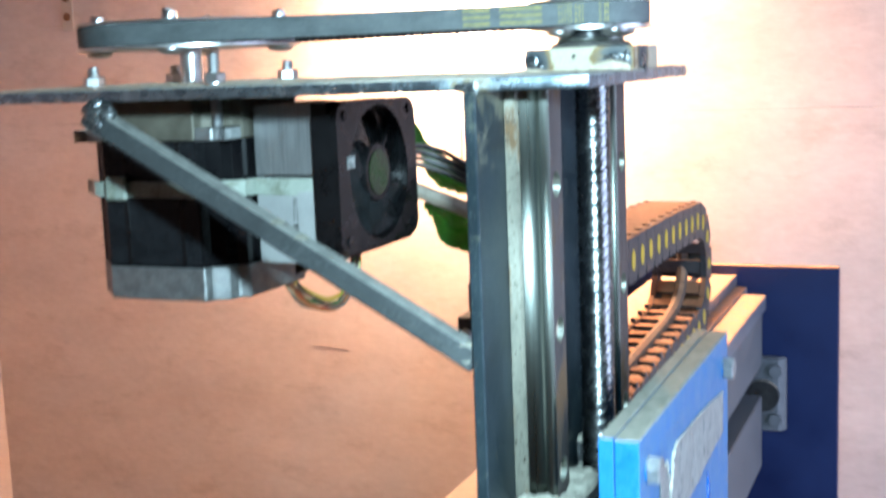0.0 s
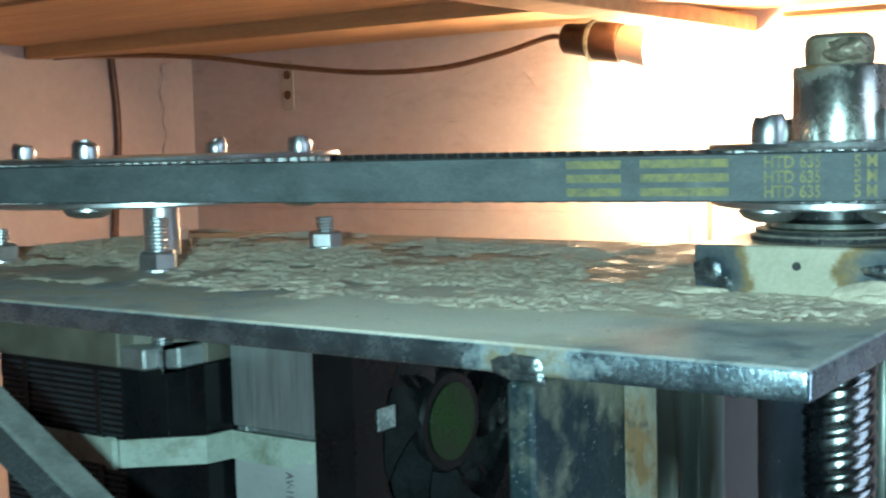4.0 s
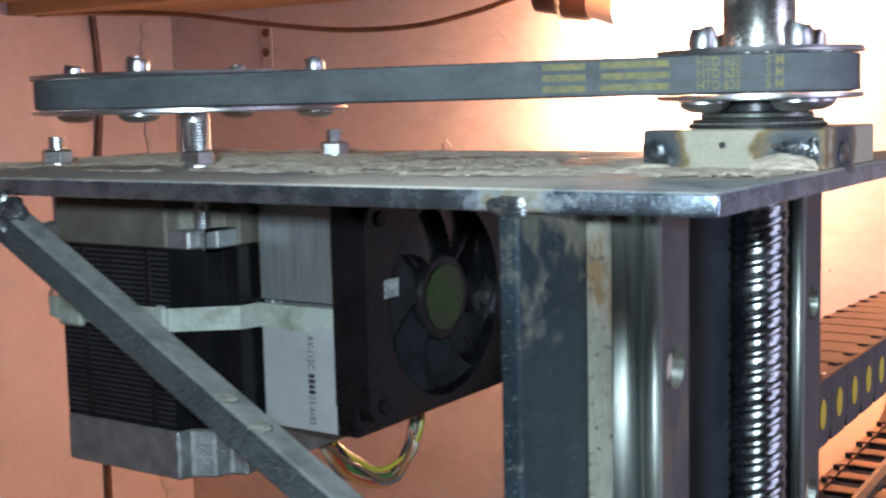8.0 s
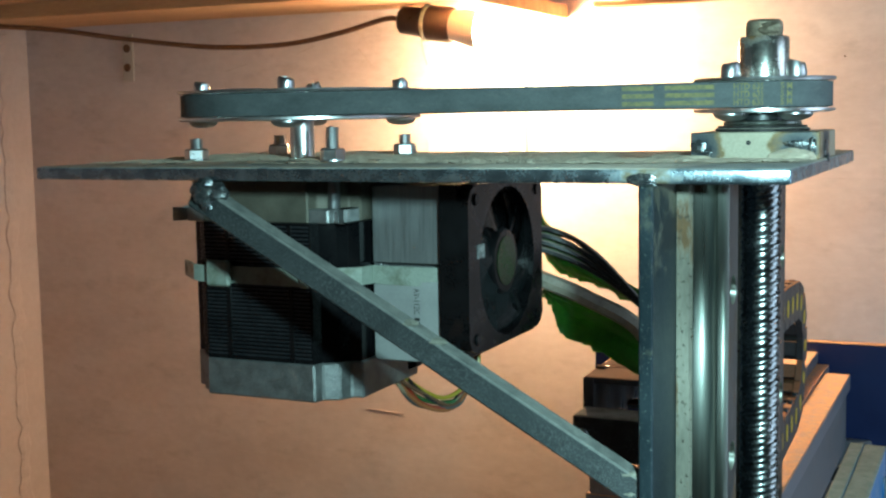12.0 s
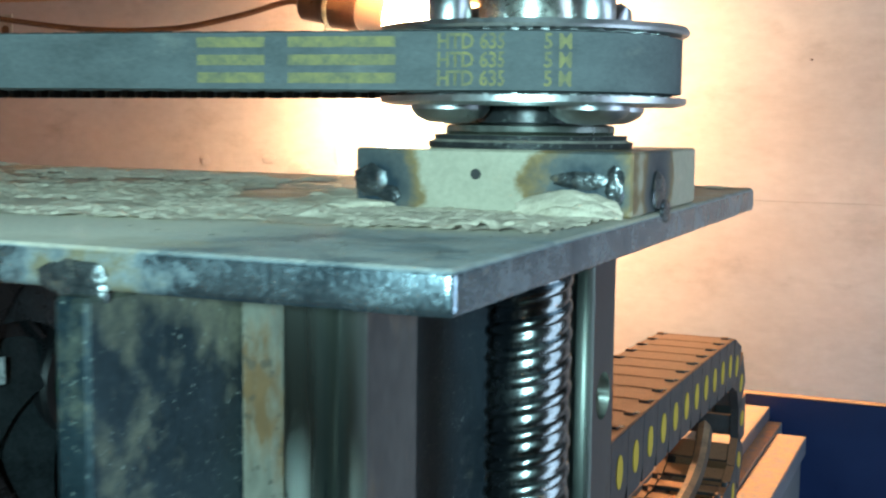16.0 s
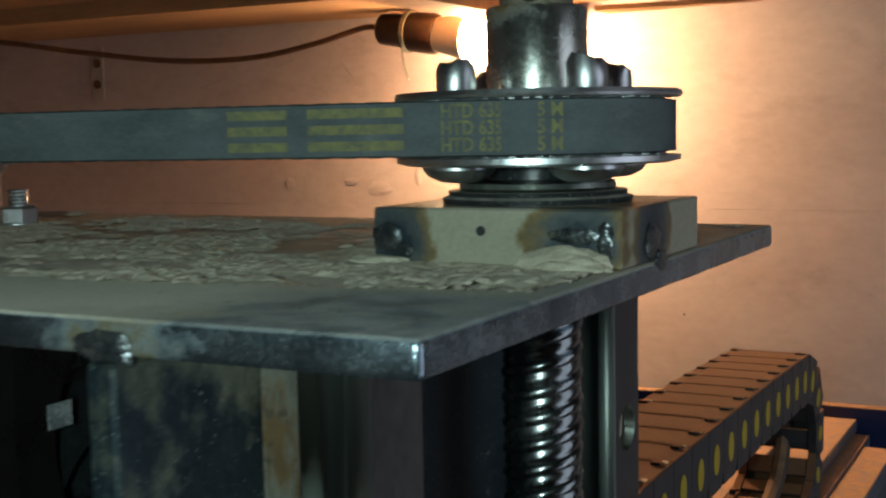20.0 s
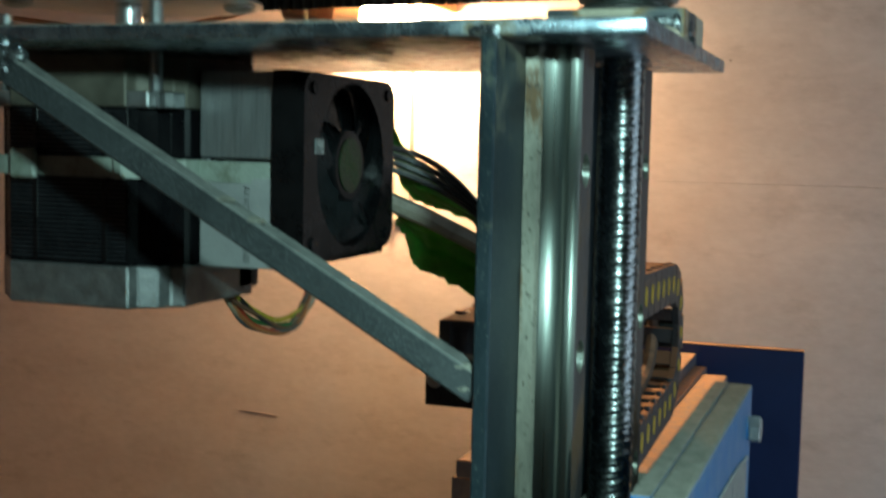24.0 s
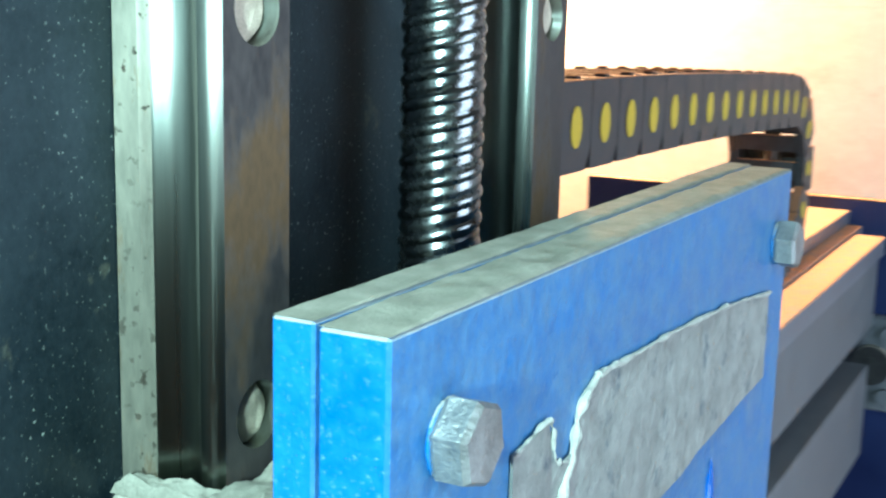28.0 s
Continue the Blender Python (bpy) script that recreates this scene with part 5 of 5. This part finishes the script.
part("beam_body", box(-0.203, -0.100, 0.46, 0.98, 0.95, BT - 0.012, 0.0008), M_BEAM, beam)
part("ledge", box(-0.100, -0.0745, 0.23, 0.945, BT - 0.030, BT - 0.014, 0.0008), M_BEAM, beam, "ledge thick with dust")
part("end_board", prism([(-0.206, 0.235), (-0.178, 0.235), (-0.178, 0.268), (-0.101, 0.268), (-0.101, 0.459), (-0.206, 0.459)], 1.090, 1.100, 0.0008), M_BOARD, beam, "pale dusty board at the end of the beam")
part("side_cover", box(-0.0998, -0.0765, 0.23, 0.93, 1.058, BT - 0.0302, 0.0008), M_GREYBOX, beam, "grey side cover")
part("side_cover", box(-0.0998, -0.0725, 0.23, 0.90, 0.955, 1.032, 0.0008), M_GREYBOX, beam, "grey side cover")
part("foot", box(-0.2, -0.1, 0.06, 0.9, 0.6005, 0.95, 0.001), M_GREYBOX, beam)
pill = thing("flange_bearing", (-0.066, 0.93, 1.02), "grey cast flange bearing with two bolts", "bearing")
bearing_flange = part("flange", prism([(-0.0998, 0.931), (-0.058, 0.931), (-0.052, 0.937), (-0.052, 0.944), (-0.0998, 0.944)], 0.984, 1.066, 0.002), M_GREYBOX, pill)
for z in (0.998, 1.052):
    part("bolt", disc(0.0070, 0, 0.006, (-0.062, 0.931, z), "y", 20, turn=Matrix.Rotation(radians(90), 4, "X")), M_GREYBOX, bearing_flange, "", True)
part("bearing_ring", disc(0.017, 0, 0.008, (-0.075, 0.931, 1.025), "y", 32, turn=Matrix.Rotation(radians(90), 4, "X")), M_BLACK, pill, "", True)
panel = thing("end_panel", (-0.15, 0.975, 0.62), "dark blue painted end panel with a dusty top edge", "panel")
part("sheet", box(-0.36, -0.003, 0.986, 1.0, 0.62, 1.1555, 0.0008), M_PANEL, panel)
part("dusty_edge", box(-0.36, -0.0035, 0.9862, 0.9998, 1.1556, 1.1562), M_DUSTYCABLE, panel, "line of orange-toned dust on the top edge")

lay_out()

# ---- sawdust on the plate ----
def dust_sheet():
    """Low drifts of sawdust, only where they lie, broken by bare patches."""
    bm = bmesh.new()
    step = 0.0007
    nx, ny = int((PX1 - PX0) / step), int((PY1 - PY0) / step)
    verts = {}

    def height(x, y):
        p = Vector((x, y, 0))
        near_block = max(0, 1 - (abs(x + 0.030) / 0.045) ** 2 - (max(0, 0.0715 - y) / 0.026) ** 2) if y < 0.075 else 0
        band = math.exp(-((y - 0.064 - 0.04 * min(1, (x + 0.05) / -0.2)) / 0.046) ** 2) * (1 if x < -0.015 else 0.3)
        bare = 0.75 if y < 0.026 + 0.14 * max(0, x + 0.10) else 0
        edge = 1.4 * max(0, 1 - min(x - PX0, PX1 - x, y - PY0, PY1 - y) / 0.005)
        cover = 0.8 * noise.noise(p * 31) + 0.55 * noise.noise(Vector((x * 85, y * 120, 2))) + 0.3 * noise.noise(Vector((x * 240, y * 330, 7)))
        k = cover - 0.10 + 1.1 * near_block + 0.55 * band - bare - edge
        if k < 0.02:
            return 0
        cell = noise.voronoi(Vector((x * 150 + 0.9 * noise.noise(p * 190), y * 215 + 0.6 * noise.noise(p * 240), 0.3)))[0]
        crack = min(1, max(0, (cell[1] - cell[0] - 0.02) / 0.25))
        tilt = 0.5 + 0.5 * noise.noise(Vector((x * 130, y * 180, 4)) * 0.8)
        crust = min(1, k * 3.2) * (0.00028 + 0.00075 * tilt) * (0.45 + 0.55 * crack)
        grit = 0.00020 * noise.noise(p * 1200) + 0.00018 * noise.noise(p * 560)
        return max(0, crust + grit * min(1, k * 4))

    for i in range(1, nx):
        for j in range(1, ny):
            x, y = PX0 + i * step, PY0 + j * step
            if -0.0487 < x < -0.0008 and 0.0722 < y < 0.116:
                continue
            h = height(x, y)
            if h > 0.00004:
                verts[i, j] = bm.verts.new((x, y, PLATE_TOP + 0.00008 + h))
    for (i, j), v in verts.items():
        q = [verts.get(k) for k in ((i, j), (i + 1, j), (i + 1, j + 1), (i, j + 1))]
        if None not in q:
            bm.faces.new(q)
    loose = [v for v in bm.verts if not v.link_faces]
    bmesh.ops.delete(bm, geom=loose, context="VERTS")
    return bm


single("sawdust", dust_sheet(), M_DUST, "pale drifts of sawdust lying on the steel plate", "sawdust", "stuff")
heap = thing("sawdust_heap", (-0.01, 0.069, PLATE_TOP), "small pale heap of sawdust against the bearing block", "sawdust")
part("mound", join(lump((-0.0105, 0.0695, 1.4006), (0.0085, 0.0030, 0.0034), 1, 4, 0.2, PLATE_TOP + 0.0001), lump((-0.0085, 0.0680, 1.4003), (0.0060, 0.0032, 0.0024), 2, 4, 0.2, PLATE_TOP + 0.0001)), M_DUST, heap, "", True)
part("drift", lump((-0.047, 0.0698, 1.4004), (0.0060, 0.0026, 0.0014), 4, 4, 0.2, PLATE_TOP + 0.0001), M_DUST, heap, "", True)
rnd = random.Random(8)
bm = bmesh.new()
for k in range(420):
    x, y = rnd.uniform(PX0 + 0.01, -0.004), rnd.uniform(0.012, 0.17)
    if -0.051 < x and 0.070 < y < 0.118:
        continue
    s = rnd.uniform(0.0002, 0.0004)
    vs = [bm.verts.new((x + s * a * rnd.uniform(0.6, 1.6), y + s * b * rnd.uniform(0.6, 1.4), PLATE_TOP + c)) for a, b, c in ((-1, -1, 0.0001), (1, -1, 0.0002), (0, 1, 0.0001), (0, 0, s * 0.9))]
    for q in ((0, 1, 3), (1, 2, 3), (2, 0, 3)):
        bm.faces.new([vs[i] for i in q])
single("wood_chips", bm, M_CLOD, "loose wood chips scattered on the steel plate", "wood chips", "stuff")


def drift(x0, x1, y0, y1, z, high, seed, ny=40):
    """A soft crusted drift of dust on a ledge."""
    bm = bmesh.new()
    nx = 30
    rows_d = []
    for i in range(nx + 1):
        row = []
        for j in range(ny + 1):
            u, v = i / nx, j / ny
            x, y = x0 + (x1 - x0) * u, y0 + (y1 - y0) * v
            edge = min(1, 7 * min(u, 1 - u, v, 1 - v)) ** 0.5
            h = edge * high * (0.70 + 0.42 * noise.noise(Vector((x * 150, y * 150, seed))) + 0.16 * noise.noise(Vector((x * 700, y * 700, seed))))
            row.append(bm.verts.new((x, y, z + max(0.00005, h))))
        rows_d.append(row)
    for a, c in zip(rows_d, rows_d[1:]):
        for j in range(ny):
            bm.faces.new((a[j], c[j], c[j + 1], a[j + 1]))
    return bm


for k, (lo, hi, y0) in enumerate(((0.0240, 0.0690, 0.0385), (0.1140, 0.1590, 0.1445))):
    single("carriage_dust", join(drift(-0.0424, -0.0166, lo + 0.0002, y0 - 0.0106, 1.2226, 0.0040, k), drift(-0.0250, -0.0166, y0 - 0.0190, hi - 0.0002, 1.2226, 0.0042, k), drift(-0.0424, -0.0190, y0 + 0.0110, hi - 0.0002, 1.2226, 0.0044, k), drift(-0.0164, -0.0112, lo, hi, 1.2104, 0.0016, k + 6)), M_CLOD, "thick grey dust lying on the rail carriage", "sawdust", "stuff", smooth=True)
single("plate_dust", join(drift(HX0 + 0.0001, HXS - 0.0001, HY0 + 0.0001, HY1 - 0.0011, HZ1 + 0.00002, 0.0006, 21, 200), drift(HXS + 0.0002, HX1 - 0.0001, HY0 + 0.0005, HY1 - 0.0001, HZ1 - 0.00058, 0.0010, 22, 200)), M_CLOD, "crusted grey dust along the top of the blue plate", "dust", "stuff", smooth=True)
belt_print(0.0110)
